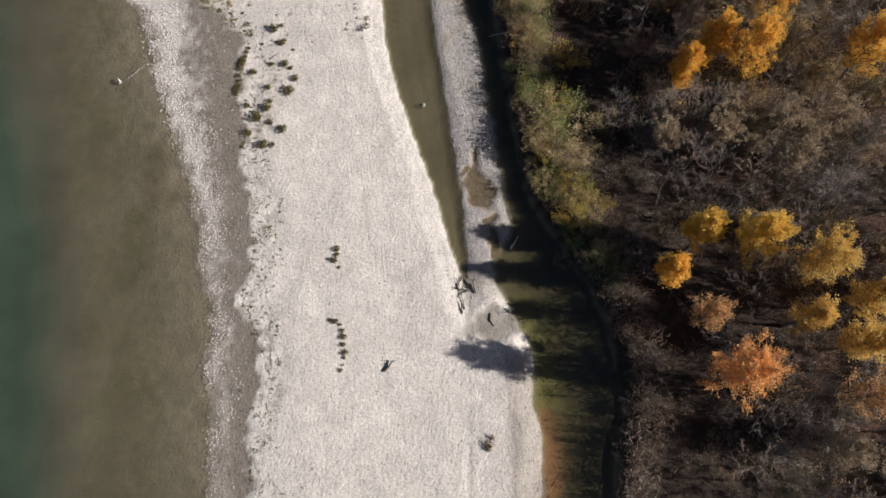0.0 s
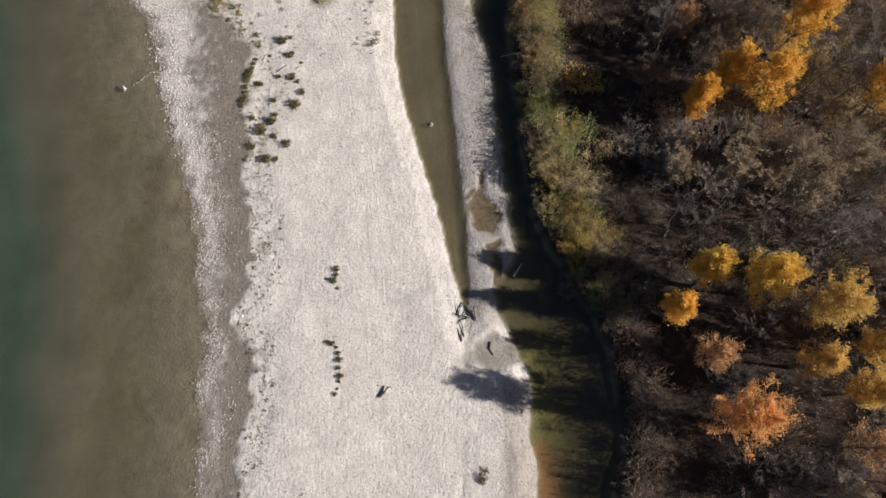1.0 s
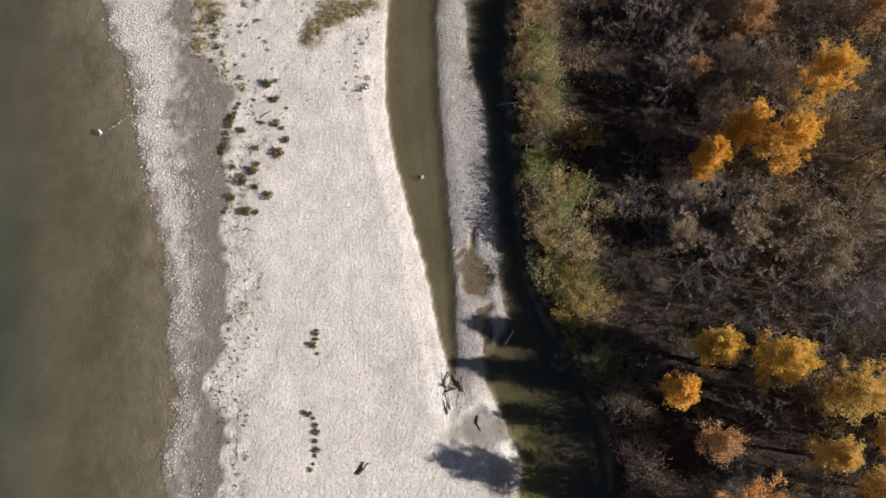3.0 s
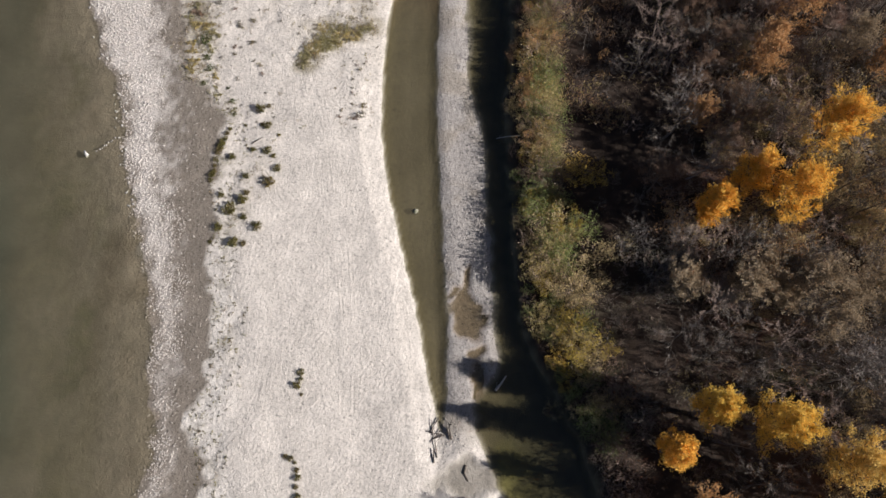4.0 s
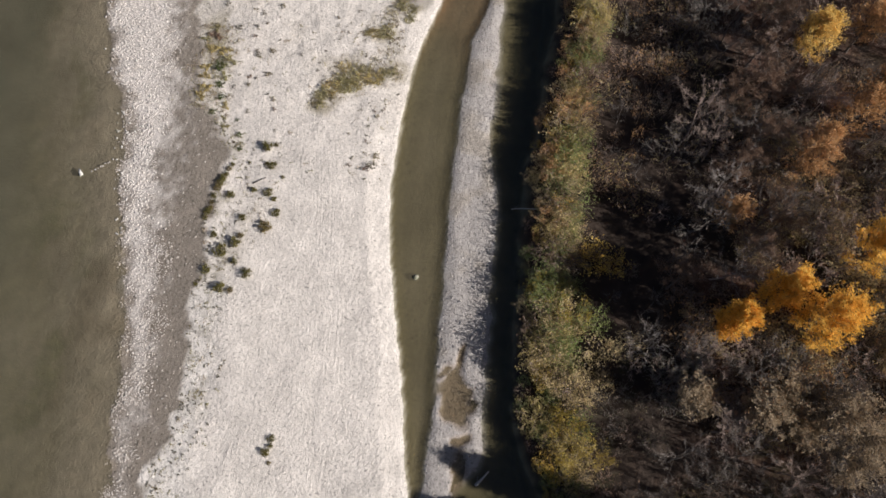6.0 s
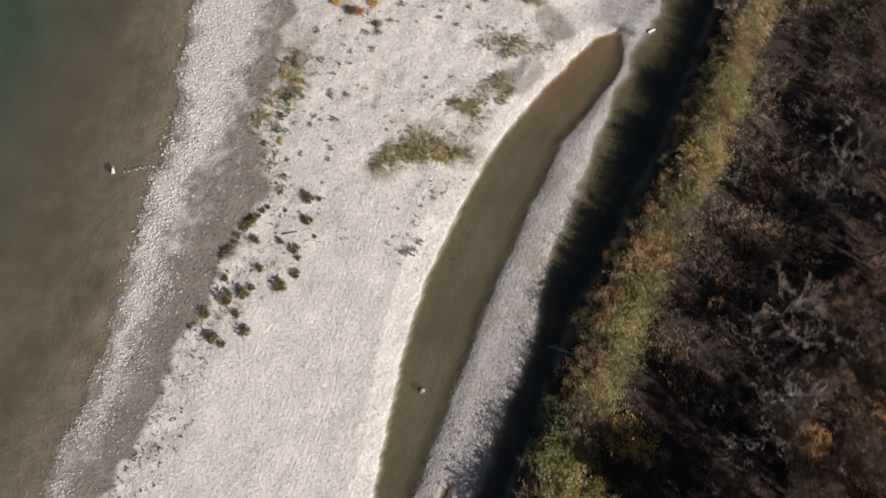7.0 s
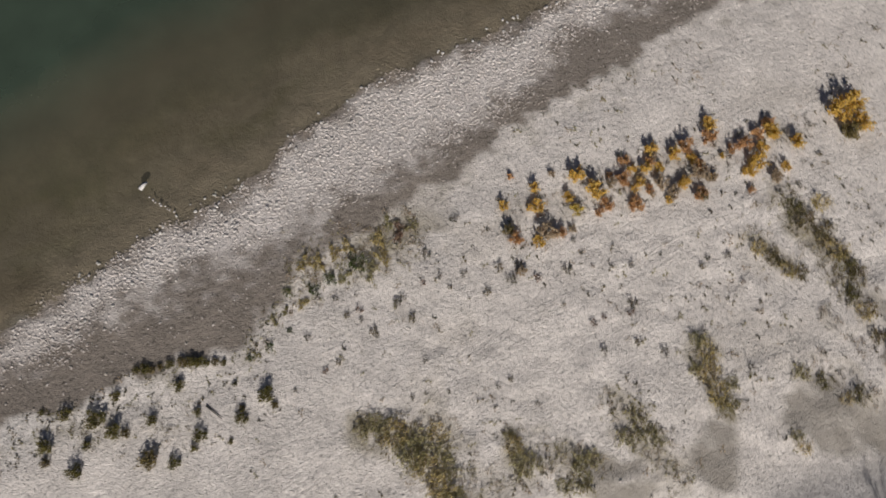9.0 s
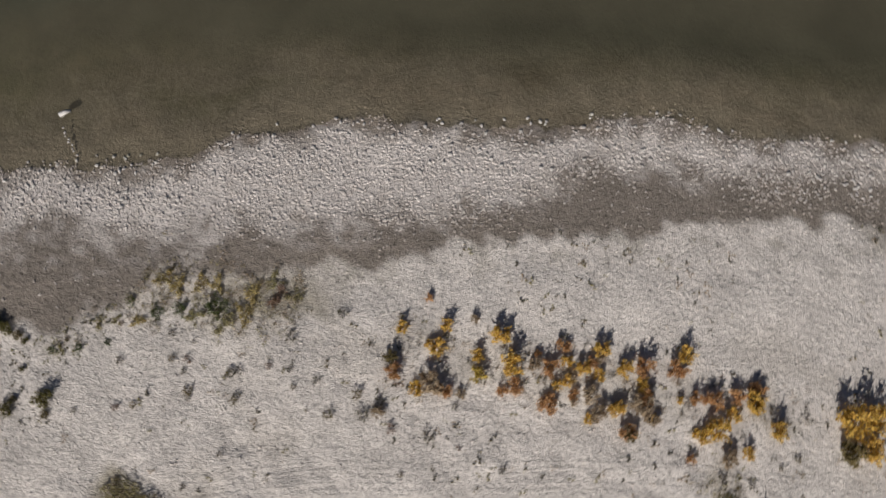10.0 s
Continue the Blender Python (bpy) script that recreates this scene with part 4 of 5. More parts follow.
TUFTS_SMALL = [(-26.7, 62.1, 0.7), (-25.0, 65.9, 0.7), (-26.5, 65.1, 0.9), (-26.8, 65.6, 0.7), (-24.8, 62.9, 0.8), (-24.4, 63.0, 0.5), (-22.7, 58.7, 0.6), (-23.1, 59.8, 0.6), (-25.6, 57.8, 0.7), (-21.9, 56.2, 0.4),
               (-25.9, 62.1, 0.5), (-26.5, 61.1, 0.6), (-28.1, 60.5, 0.6), (-28.5, 59.1, 0.5), (-21.6, 66.2, 0.5), (-19.2, 64.6, 0.5), (-18.4, 71.0, 0.5), (-18.7, 72.0, 0.5), (-27.5, 70.7, 0.7), (-27.7, 68.8, 0.5),
               (-27.6, 67.4, 0.6), (-29.8, 68.2, 1.0), (-26.7, 69.4, 0.5), (-25.6, 72.1, 0.8), (-26.1, 74.2, 1.0), (-25.7, 76.2, 0.8), (-25.8, 78.6, 1.0), (-23.2, 77.5, 0.5), (-27.3, 73.5, 0.9), (-27.1, 75.0, 0.9)]
TUFTS_SMALL += [(-25.6, 80.6, 0.4), (-25.0, 83.6, 0.6), (-19.0, 82.1, 0.7), (-19.0, 79.4, 0.7), (-21.3, 79.3, 0.7), (-21.5, 80.2, 0.5), (-22.0, 82.7, 1.0), (-21.3, 82.3, 0.7), (-23.4, 88.8, 0.6), (-23.8, 91.1, 0.7),
                (-24.0, 89.5, 0.5), (-21.5, 91.4, 0.5), (-15.2, 89.6, 0.7), (-16.5, 73.5, 0.5), (-13.7, 57.6, 0.4), (-11.8, 59.0, 0.5), (-11.1, 60.4, 0.6), (-11.6, 57.2, 0.4), (-11.5, 61.0, 0.4), (-10.5, 61.6, 0.4),
                (-12.7, 53.9, 0.6), (-12.6, 54.8, 0.4), (-11.4, 55.7, 0.4), (-10.2, 54.4, 1.3), (-10.0, 55.6, 1.0), (-10.7, 53.9, 0.9), (-17.8, 83.8, 0.9)]
TUFTS_SMALL += [(-32.1, 71.2, 0.8), (-25.5, 70.6, 0.3), (-28.9, 95.2, 0.4), (-30.1, 101.4, 0.6), (-29.3, 100.4, 0.4), (-27.8, 96.9, 0.8), (-27.9, 98.7, 0.6), (-30.6, 73.5, 0.5), (-32.9, 74.9, 0.5), (-28.0, 79.8, 0.5), (5.2, 1.9, 1.4)]
WILLOWS = [("yellow", -33.0, 78.0, 0.9), ("yellow", -32.2, 75.2, 0.8), ("olive", -30.0, 75.0, 0.9), ("tan", -29.0, 77.9, 1.5), ("yellow", -28.5, 77.1, 0.9), ("lime", -30.3, 80.8, 1.0), ("yellow", -33.2, 81.6, 1.3),
           ("gold", -31.5, 82.7, 1.5), ("peach", -32.0, 85.2, 1.2), ("tan", -31.8, 86.6, 0.7), ("yellow", -33.9, 88.2, 1.1), ("tan", -30.8, 88.0, 1.1), ("yellow", -33.0, 89.9, 1.1), ("peach", -33.5, 91.1, 1.3),
           ("tan", -30.9, 91.3, 1.4), ("olive", -29.0, 90.9, 0.8)]
WILLOWS += [("tan", -30.2, 92.1, 0.9), ("peach", -33.8, 93.1, 1.2), ("gold", -34.9, 93.6, 1.1), ("yellow", -30.7, 96.2, 1.4), ("peach", -32.4, 95.8, 1.2), ("yellow", -31.8, 97.1, 0.9), ("yellow", -33.0, 98.3, 1.2),
            ("yellow", -31.5, 99.9, 1.2), ("yellow", -30.0, 95.4, 0.9), ("gold", -33.3, 104.5, 2.1), ("olive", -31.3, 104.3, 1.6), ("gold", -31.7, 105.6, 1.6), ("gold", -33.7, 105.8, 1.6), ("tan", -33.9, 79.7, 0.6)]
GREENERY = [(-31.6, 58.6, 1.5), (-31.3, 59.8, 1.5), (-31.8, 61.1, 1.5), (-32.1, 62.3, 1.3), (-30.5, 62.6, 1.9), (-29.5, 63.5, 1.7), (-30.4, 64.7, 1.7), (-29.5, 61.7, 1.3), (-29.8, 60.5, 1.2), (-29.2, 58.9, 1.2), (-32.0, 64.9, 1.5),
            (-32.2, 66.3, 1.7), (-32.5, 67.5, 1.2), (-33.3, 66.0, 1.3), (-28.3, 58.0, 1.1), (-29.6, 57.0, 0.9), (-27.6, 55.4, 0.9), (-28.1, 56.6, 0.8), (-25.4, 53.8, 0.8), (-25.7, 54.9, 0.9), (-25.2, 53.2, 0.7), (-26.5, 56.5, 0.6)]
THICKET = [(-17.9, 60.8, 1.4), (-17.9, 61.9, 1.6), (-17.0, 62.7, 1.6), (-16.0, 63.2, 1.7), (-15.9, 64.4, 1.6), (-14.8, 63.6, 1.7), (-13.9, 64.5, 1.7), (-16.3, 65.9, 1.2), (-12.7, 65.1, 1.6), (-13.7, 66.1, 1.3), (-11.8, 65.9, 1.3),
           (-10.8, 66.4, 1.1), (-14.9, 65.7, 1.4), (-14.1, 70.9, 1.1), (-13.2, 71.2, 1.4), (-12.2, 71.2, 1.2), (-12.5, 72.1, 1.1), (-14.9, 70.8, 0.7), (-11.8, 75.3, 1.4), (-10.3, 75.2, 1.3), (-10.5, 73.8, 1.2), (-11.8, 76.3, 1.1),
           (-18.1, 86.5, 1.2), (-17.1, 86.9, 1.3), (-15.4, 86.4, 1.4), (-13.9, 86.6, 1.4), (-12.9, 87.1, 1.2), (-14.4, 87.8, 1.0), (-16.1, 85.5, 0.9)]
THICKET += [(-26.2, 97.5, 1.3), (-25.0, 98.0, 1.4), (-26.1, 99.8, 1.2), (-23.9, 99.0, 1.5), (-22.2, 99.3, 1.5), (-20.8, 99.6, 1.4), (-20.0, 100.2, 1.1), (-23.8, 93.6, 1.0), (-22.7, 94.5, 1.2), (-21.6, 95.2, 1.2), (-21.0, 96.2, 1.0),
            (-14.0, 80.3, 1.4), (-12.7, 80.3, 1.4), (-12.6, 78.9, 1.2), (-12.0, 81.2, 1.1), (-13.9, 93.0, 1.2), (-12.9, 94.5, 1.1), (-11.3, 96.5, 1.2), (-11.3, 95.4, 0.8), (-9.7, 91.0, 0.9), (-8.8, 91.2, 0.8), (-18.6, 98.7, 1.3),
            (-17.1, 99.4, 1.3), (-15.1, 99.7, 1.1), (-13.7, 100.4, 1.1)]


def tuft(kind, key, tall, leaves, leaf_size=0.06, stems=22):
    """A low bush one metre wide."""
    return lambda: shrub("willow_bush" if tall > 0.8 else "gravel_bush", 800 + key * 7 + len(kind), tall, 1.0, stems, kind, leaves, leaf_size, twiggy=4)


for x, y, wide in TUFTS_DARK:
    key = int(rng.randint(0, 3))
    kind = ("dull", "dull", "olive")[key]
    plant(("dark", key), tuft(kind, key, 0.46, 620, 0.045, 34), x, y, rng.uniform(0, 6.28), wide * 0.95, "rounded dark olive bush on pale gravel", "bush", "bushes on the gravel bar")
for x, y, wide in TUFTS_SMALL:
    key = int(rng.randint(0, 3))
    kind = ("olive", "grey", "brown")[key]
    plant(("small", key), tuft(kind, key + 10, 0.45, 140, 0.06), x, y, rng.uniform(0, 6.28), wide * 0.95, "small drab tuft growing on pale gravel", "bush", "tufts on the gravel bar")
SHADES = {"yellow": "willow", "gold": "willow", "peach": "rust", "lime": "lime", "tan": "tan", "olive": "olive"}
wr = np.random.RandomState(12)
for i in range(44):
    y = wr.uniform(75, 101) if i % 3 else wr.uniform(84, 98)
    WILLOWS.append((("gold", "peach", "yellow", "peach", "tan")[i % 5], -30.6 - 0.06 * (y - 75) + wr.normal() * 1.5, y, wr.uniform(0.5, 1.1)))
for kind, x, y, wide in WILLOWS:
    key = int(rng.randint(0, 2))
    shade = SHADES[kind]
    plant(("willow", shade, key), tuft(shade, key + 20, 0.66, 760, 0.05, 20), x, y, rng.uniform(0, 6.28), wide * 1.15, "slender autumn-coloured willow bush on gravel", "bush", "willows in a row on the bar")
for x, y, wide in GREENERY:
    key = int(rng.randint(0, 3))
    kind = ("green", "weed", "bank_olive")[key] if y < 65 else ("olive", "brown", "weed")[key]
    plant(("greenery", kind), tuft(kind, key + 30, 0.2, 330, 0.036, 12), x, y, rng.uniform(0, 6.28), wide * 1.15, "low weedy green growth at the bar's foot", "bush", "weeds along the bar's foot")
for x, y, wide in THICKET:
    key = int(rng.randint(0, 3))
    kind = ("olive", "dull", "bank_olive")[key] if y > 93 else ("weed", "bank_olive", "weed")[key]
    plant(("thicket", kind), tuft(kind, key + 40, 0.24, 420, 0.032, 30), x, y, rng.uniform(0, 6.28), wide * 1.45, "thin olive willow thicket on gravel", "bush", "willow thickets on the bar")

# seedlings dotted over the bar in drifts, too small to tell apart
for key, kind in enumerate(("grey", "weed", "tan", "olive")):
    MADE[("bush", "seedling_" + kind, 0)] = plant(("seed", key), tuft(kind, key + 50, 0.32, 60, 0.085, 6), -24.0 + 2.2 * key, 60.4 + key, 0.0, 0.4, "tiny willow seedling on gravel", "seedling", "tufts on the gravel bar")
    MADE[("bush", "seedling_" + kind, 1)] = MADE[("bush", "seedling_" + kind, 2)] = MADE[("bush", "seedling_" + kind, 0)]


def on_bar(r):
    x, y = r.uniform(-48, -8), r.uniform(-6, 112)
    inland = x - float(bar_foot(y))
    if inland < 0.1 or x > float(stream_west(y)) - 1.0:
        return None, None, 1
    drift = float(lattice(np.array([x]), np.array([y]), 5.0, 31)[0]) + 0.6 * float(lattice(np.array([x]), np.array([y]), 2.0, 32)[0])
    need = -0.15 if y > 60 else 0.1 if y > 52 else -0.2 if inland < 3.5 else 1.15
    return (x, y, 1.0) if drift > need else (None, None, 1)


def at_foot(r):
    y = r.uniform(-7, 56)
    x = float(bar_foot(y)) + 3.6 * r.uniform(0, 1) ** 1.6
    drift = float(lattice(np.array([x]), np.array([y]), 1.6, 33)[0])
    return (x, y, 1.0) if drift > -0.2 else (None, None, 1)


brush("foot_seedlings", "tiny drab seedlings along the edge of the bar", ("seedling_grey", "seedling_weed", "seedling_olive"), 800, at_foot, 0.45, 1.1, 74)
brush("seedlings", "tiny drab willow seedlings scattered over gravel", ("seedling_grey", "seedling_weed", "seedling_tan", "seedling_olive"), 4600, on_bar, 0.35, 1.25, 72)

# thin growth between the thickets
for key, kind in enumerate(("weed", "grey", "olive", "tan")):
    first = plant(("low", key), tuft(kind, key + 60, 0.4, 70, 0.04, 7), -14.0 + key, 64.6, 0.0, 0.6, "low thin willow growth on gravel", "bush", "willow thickets on the bar")
    for k in range(3):
        MADE[("bush", "low_" + kind, k)] = first


def in_strip(strip):
    x0, y0, x1, y1, half, thick, kind = strip

    def where(r):
        f, a = r.uniform(-0.08, 1.08), 0.62 * half * r.normal()
        dx, dy = x1 - x0, y1 - y0
        size = math.hypot(dx, dy)
        x, y = x0 + f * dx - a * dy / size, y0 + f * dy + a * dx / size
        return (x, y, 1.0) if x < float(stream_west(y)) - 0.6 else (None, None, 1)

    return where


for k, strip in enumerate(SCRUB):
    kind = {"olive": ("low_olive", "low_olive", "low_weed"), "weed": ("low_weed", "low_olive", "low_tan", "low_weed"), "grey": ("low_grey", "low_grey", "low_tan")}[strip[6]]
    area = 2 * strip[4] * (math.hypot(strip[2] - strip[0], strip[3] - strip[1]) + strip[4])
    brush("thin_growth", "thin grassy willow growth scattered over gravel", kind, int(7.5 * area * strip[5]), in_strip(strip), 0.7, 1.7, 80 + k)

# ---- driftwood, boulders, logs ----


def limb_of(points, thick, mat, name, label, category, forks=0, seed=1):
    """A fallen branch or log along points, with a few broken forks."""
    r = np.random.RandomState(seed)
    wood = Soup()
    pts = np.array(points, dtype=float)
    wood.tube(pts, np.linspace(thick, thick * 0.4, len(pts)), 7)
    for i in range(forks):
        k = r.randint(0, len(pts) - 1)
        q = pts[k] + (pts[k + 1] - pts[k]) * r.uniform(0.1, 0.9)
        e = q + (pts[-1] - pts[0]) * r.uniform(0.1, 0.3) + r.normal(size=3) * 0.18 * np.linalg.norm(pts[-1] - pts[0])
        e[2] = max(e[2], q[2] - 0.02)
        wood.tube([q, (q + e) / 2 + r.normal(size=3) * 0.04, e], [thick * 0.45, thick * 0.3, thick * 0.1], 4)
    return tagged(new(name, wood.mesh(name, mat, True)), label, category)


limb_of([(-6.6, 9.5, 0.05), (-6.1, 10.0, 0.16), (-5.7, 10.7, 0.22)], 0.16, DRIFT, "driftwood_log", "dark forked driftwood log on pale gravel", "driftwood", 4, 1)
limb_of([(-22.4, 49.5, 0.03), (-21.9, 49.9, 0.09), (-21.2, 50.5, 0.06)], 0.06, DRIFT, "driftwood_stick", "thin dark driftwood stick on gravel", "driftwood", 1, 2)
limb_of([(6.1, 8.3, -0.2), (6.2, 7.6, -0.14), (6.35, 7.0, -0.2)], 0.13, DRIFT, "driftwood_log", "short dark log on pale sand", "driftwood", 1, 3)
limb_of([(5.5, 16.2, -0.44), (5.4, 15.4, -0.36), (5.9, 14.7, -0.42)], 0.14, DRIFT, "driftwood_stump", "dark forked stump on wet silt", "driftwood", 3, 4)
limb_of([(8.0, 24.0, -0.6), (8.5, 24.7, -0.42), (9.0, 25.6, -0.36)], 0.17, PALE_BARK, "fallen_log", "bleached fallen log lying in dark water", "driftwood", 2, 5)
limb_of([(8.6, 53.2, 0.5), (7.0, 53.0, 0.35), (5.9, 52.7, 0.2)], 0.09, PALE_BARK, "fallen_branch", "pale dead branch reaching over dark water", "driftwood", 2, 6)
pile = np.random.RandomState(3)
for i in range(9):
    x, y, turn, long = 2.6 + pile.normal() * 0.55, 19.0 + pile.normal() * 0.9, pile.uniform(0, 6.28), pile.uniform(0.5, 1.2)
    dx, dy, z = math.cos(turn) * long, math.sin(turn) * long, height_at(x, y)
    limb_of([(x - dx, y - dy, z + 0.06), (x, y, z + 0.16), (x + dx, y + dy, z + 0.1 + pile.uniform(0, 0.25))], pile.uniform(0.05, 0.1), DRIFT, "driftwood_branch", "dark driftwood branch heaped at the channel's end", "driftwood", 2, 30 + i)
limb_of([(-0.4, 89.5, -0.45), (-0.2, 89.8, -0.34), (0.1, 90.2, -0.42)], 0.18, WHITE_WOOD, "driftwood_log", "bleached log at the dark water's edge", "driftwood", 0, 9)
limb_of([(-41.5, 46.4, -0.60), (-41.75, 46.7, -0.50), (-42.0, 47.05, -0.56)], 0.25, WHITE_WOOD, "driftwood_log", "white driftwood log stranded in river shallows", "driftwood", 1, 10)

def rock(seed, rough=0.16):
    """A water-worn stone one metre across."""
    r = np.random.RandomState(seed)
    bm = bmesh.new()
    bmesh.ops.create_icosphere(bm, subdivisions=2, radius=0.5)
    offset = Vector(r.uniform(-50, 50, 3))
    for v in bm.verts:
        v.co *= 1 + rough * 2 * noise.noise(v.co * 2.2 + offset)
        v.co.z *= 0.62
    me = bpy.data.meshes.new("rock")
    bm.to_mesh(me)
    bm.free()
    for f in me.polygons:
        f.use_smooth = True
    me.materials.append(COBBLE)
    return me


MOSSY, nt, bsdf = material("mossy_rock")
wire(nt, mixer(nt, 'MIX', ranged(nt, noised(nt, 5.0), 0.4, 0.6, 0.0, 1.0), (0.12, 0.13, 0.07), (0.28, 0.27, 0.22)), bsdf.inputs["Base Color"])
boulder_mesh = rock(1)
boulder_mesh.materials[0] = MOSSY
boulder = tagged(new("boulder", boulder_mesh), "rounded grey boulder standing in the side channel", "rock")
boulder.matrix_basis = Matrix.LocRotScale((-2.55, 43.2, height_at(-2.55, 43.2) + 0.34), Euler((0, 0, 0.6)), (0.9, 0.7, 1.55))

# ---- gravel: loose stones over the bar and shelf ----


def lighten(p):
    """How bleached the loose stones are: those at the river's edge more than the silt round them."""
    return ramp(p["river"], -1.0, 0.5) * (1 - ramp(p["foot"], -2.5, 0.0))


def stones(count, low, high, x0, x1, y0, y1, chance, seed):
    """Many low stones set into the ground, as vertices, faces and colours."""
    r = np.random.RandomState(seed)
    x, y = r.uniform(x0, x1, count), r.uniform(y0, y1, count)
    p = plan(x, y)
    keep = r.uniform(size=count) < chance(p, x, y)
    x, y = x[keep], y[keep]
    p = {k: v[keep] for k, v in p.items()}
    n = len(x)
    z, c = land(x, y, p), cover(x, y, p)
    size = low + (high - low) * r.uniform(size=n) ** 2.2
    sides = 5
    turn = np.arange(sides) * 2 * math.pi / sides + r.uniform(0, 6.28, n)[:, None]
    a, b = size * r.uniform(0.75, 1.2, n), size * r.uniform(0.55, 0.9, n)
    spin = r.uniform(0, 3.14, n)
    rings = []
    for wide, up in ((1.0, -0.25), (0.62, 0.55)):
        wob = r.uniform(0.8, 1.2, (n, sides)) * wide
        u, v = np.cos(turn) * wob * a[:, None], np.sin(turn) * wob * b[:, None]
        rings.append(np.stack([x[:, None] + u * np.cos(spin)[:, None] - v * np.sin(spin)[:, None], y[:, None] + u * np.sin(spin)[:, None] + v * np.cos(spin)[:, None],
                               np.broadcast_to((z + up * b)[:, None], (n, sides)) + r.uniform(-0.08, 0.08, (n, sides)) * b[:, None]], axis=-1))
    verts = np.concatenate(rings, axis=1).reshape(-1, 3)
    tri = []
    for k in range(sides):
        m = (k + 1) % sides
        tri += [(k, m, sides + m), (k, sides + m, sides + k)]
    tri += [(5, 6, 7), (5, 7, 8), (5, 8, 9)]
    faces = (np.arange(n)[:, None, None] * 10 + np.array(tri)).reshape(-1, 3)
    pale = c[:, :3] + (np.array([0.62, 0.585, 0.56]) - c[:, :3]) * (0.5 * lighten(p))[:, None]
    return verts, faces, np.repeat(np.column_stack([pale, np.ones(n)]), 10, axis=0)


def gravel(name, label, *fields):
    verts, faces, colours, base = [], [], [], 0
    for v, f, c in fields:
        verts.append(v), faces.append(f + base), colours.append(c)
        base += len(v)
    me = to_mesh(name, np.vstack(verts), np.vstack(faces), STONE)
    paint(me, np.vstack(colours))
    tagged(new(name, me), label, "gravel", kind="stuff")


gravel("shore_stones", "pale cobbles strewn along the river's edge",
       stones(130000, 0.06, 0.17, -57, -20, -8, 112, lambda p, x, y: ramp(p["river"] + 1.3 * lattice(x, y, 1.4, 51), -0.9, 1.3) * (1 - ramp(p["foot"], -1, 1)) * (0.06 + 0.94 * (1 - ramp((p["river"] + 2.0 * lattice(x, y, 2.5, 52)) * (1 + 1.4 * (1 - ramp(y, 18, 40))) - 2.5 * ramp(y, 50, 60) * (1 - ramp(y, 78, 88)), 3.0, 6.5))), 41),
       stones(9000, 0.05, 0.13, -57, -20, -8, 112, lambda p, x, y: ramp(p["river"] + 1.5 * lattice(x, y, 2.0, 53), -3.0, 0.0) * (1 - ramp(p["river"], 0, 1)) * 0.5, 42))
gravel("bar_stones", "bleached gravel and cobbles of the dry bar",
       stones(34000, 0.045, 0.12, -50, 4, -8, 112, lambda p, x, y: ramp(p["foot"], -0.3, 0.3) * (1 - ramp(p["stream"], -0.5, 0.0)) * (p["past_stream"] < 0) * (0.4 + 0.6 * ramp(lattice(x, y, 2.2, 54), -0.3, 0.6)), 43),
       stones(13000, 0.05, 0.13, -8, 10, 17, 106, lambda p, x, y: (p["past_stream"] > 0) * (p["stream"] < 0.05) * (p["pool"] < 0.2), 44))

# ---- the larger cobbles, one by one ----
cobble_meshes = [rock(60 + k, 0.2) for k in range(6)]
r = np.random.RandomState(9)
laid = 0
while laid < 290:
    y = r.uniform(40, 108)
    x = float(river_edge(y)) + r.uniform(-0.7, 4.0)
    size = r.uniform(0.22, 0.36)
    cob = new("cobble", cobble_meshes[laid % 6])
    cob.parent = ground
    cob.matrix_basis = Matrix.LocRotScale((x, y, height_at(x, y) + 0.08 * size), Euler((r.uniform(-0.3, 0.3), r.uniform(-0.3, 0.3), r.uniform(0, 6.28))), (size, size * r.uniform(0.6, 0.9), size * r.uniform(0.6, 0.9)))
    laid += 1
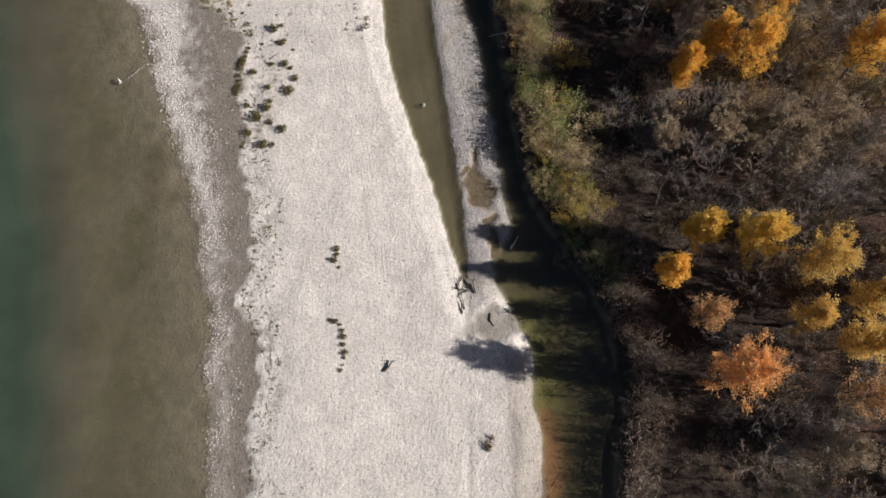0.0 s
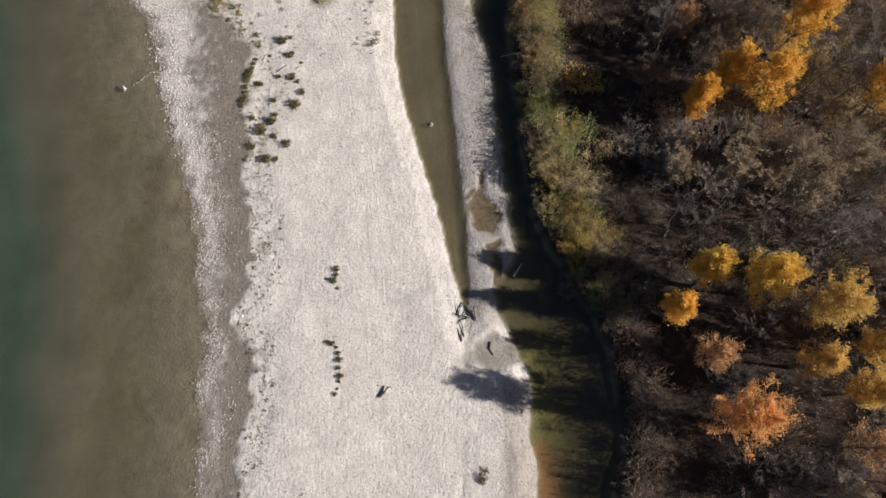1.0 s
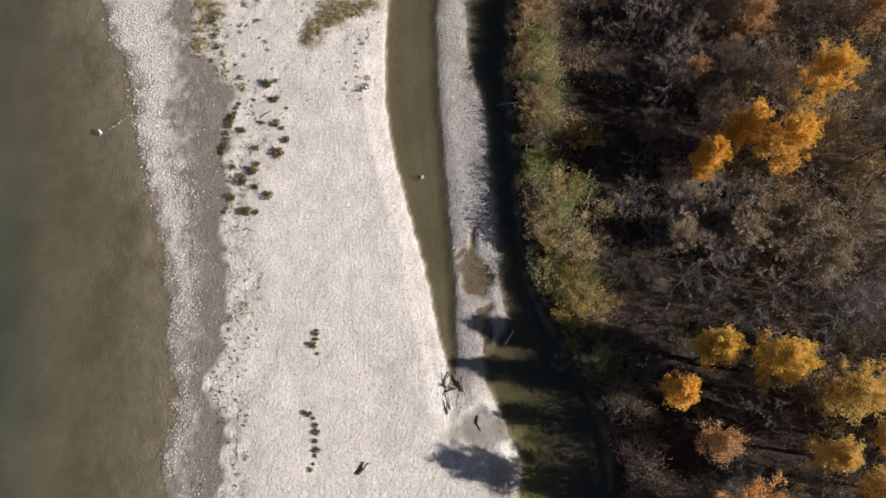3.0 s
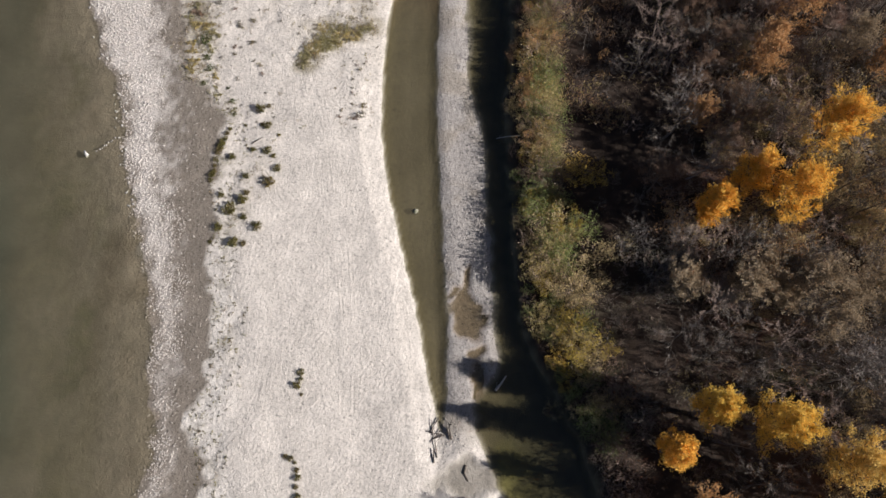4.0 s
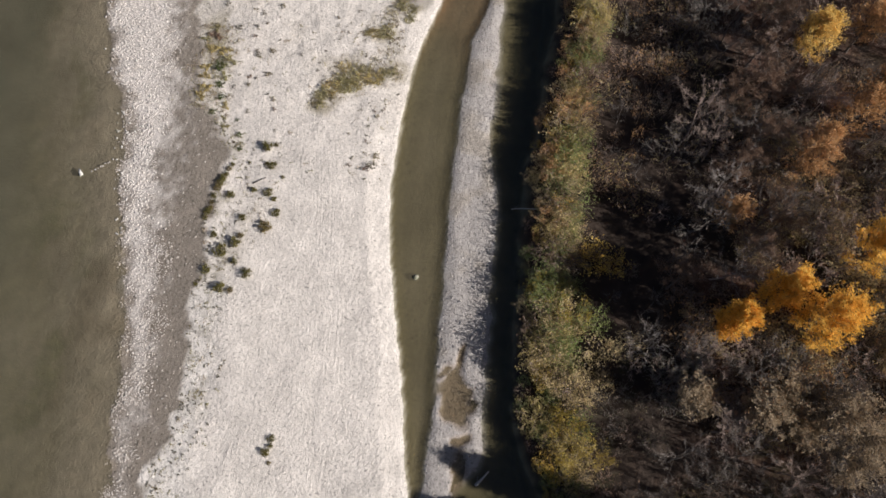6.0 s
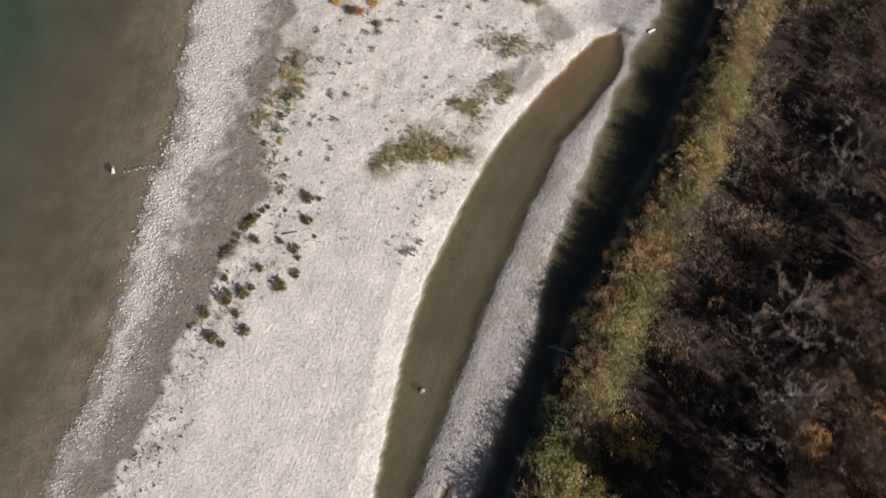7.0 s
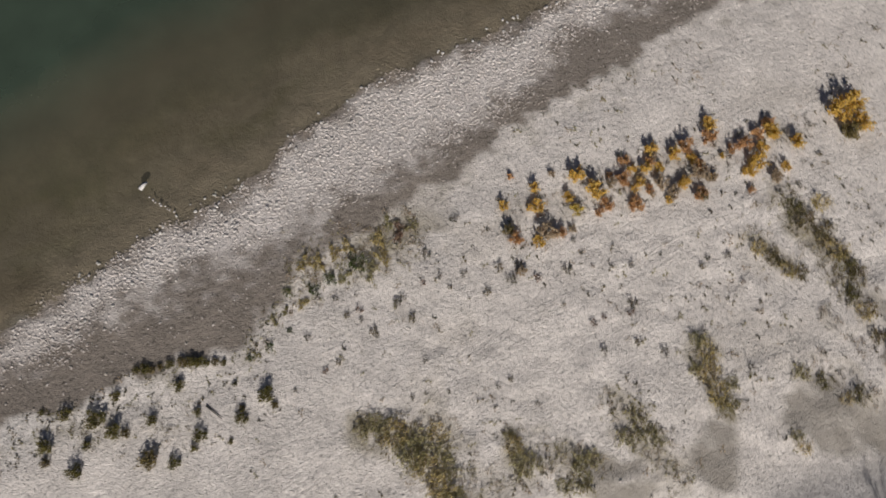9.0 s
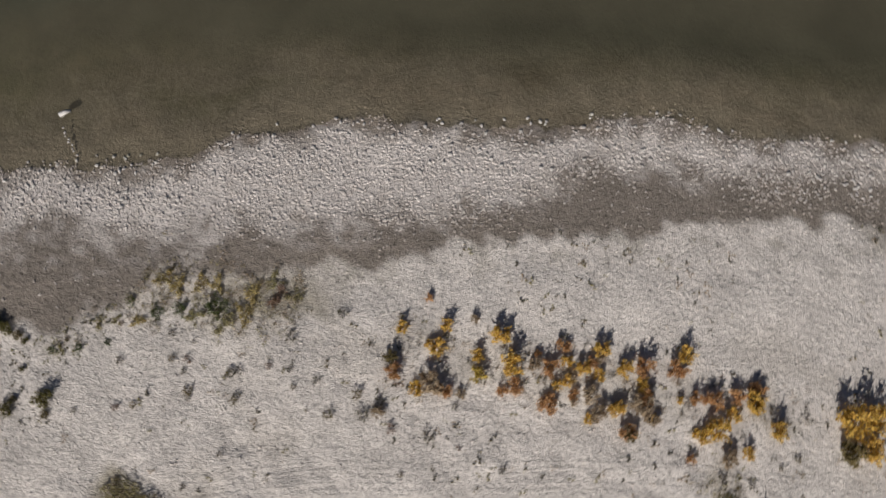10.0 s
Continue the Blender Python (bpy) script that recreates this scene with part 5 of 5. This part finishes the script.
for k in range(9):
    f = k / 8
    size = r.uniform(0.16, 0.3)
    cob = new("cobble", cobble_meshes[k % 6])
    cob.parent = ground
    cob.matrix_basis = Matrix.LocRotScale((-40.5 + 1.8 * f + r.uniform(-0.1, 0.1), 47.1 + 1.8 * f + r.uniform(-0.1, 0.1), WATER + 0.03), Euler((0, 0, r.uniform(0, 6.28))), (size, size * 0.8, size * 0.8))

# ---- old tyre tracks along the bar: low berms on either side of each rut ----


def tyre_track(line, aside):
    pts = np.array(line, dtype=float)
    along = np.concatenate([[0], np.cumsum(np.hypot(*np.diff(pts, axis=0).T))])
    d = np.arange(0, along[-1], 0.35)
    x, y = np.interp(d, along, pts[:, 0]), np.interp(d, along, pts[:, 1])
    tx, ty = np.gradient(x), np.gradient(y)
    size = np.hypot(tx, ty)
    nx, ny = ty / size, -tx / size
    fade = np.clip(lattice(d, d * 0 + aside, 3.0, 55) + 0.45, 0, 1)
    rows = []
    for off, up in ((-0.34, -0.03), (-0.2, 0.022), (-0.1, -0.02), (0.1, -0.02), (0.2, 0.022), (0.34, -0.03)):
        wob = off + aside + 0.03 * lattice(d, d * 0 + off * 9, 0.8, 56)
        px, py = x + nx * wob, y + ny * wob
        rows.append(np.column_stack([px, py, land(px, py) + 0.012 + up * fade * (0.7 + 0.5 * lattice(d, d * 0 + off * 5, 0.6, 57))]))
    n = len(d)
    verts = np.vstack(rows)
    quads = [(k * n + i, k * n + i + 1, (k + 1) * n + i + 1, (k + 1) * n + i) for k in range(5) for i in range(n - 1)]
    me = to_mesh("tyre_track", verts, np.array(quads), GROUND, True)
    paint(me, cover(verts[:, 0], verts[:, 1]))
    tagged(new("tyre_track", me), "faint tyre rut pressed into pale gravel", "track", kind="structure")


for line in ([(-7.2, 20), (-8.4, 30), (-9.8, 37.5), (-11.8, 43), (-13.2, 49), (-15.6, 56), (-19.4, 66), (-22.0, 73), (-23.6, 80), (-25.8, 88), (-27.2, 95), (-28.4, 103)],
             [(-10.6, 33), (-11.6, 39), (-13.0, 45), (-15.0, 53), (-17.8, 60)]):
    for aside in (-0.62, 0.62):
        tyre_track(line, aside)
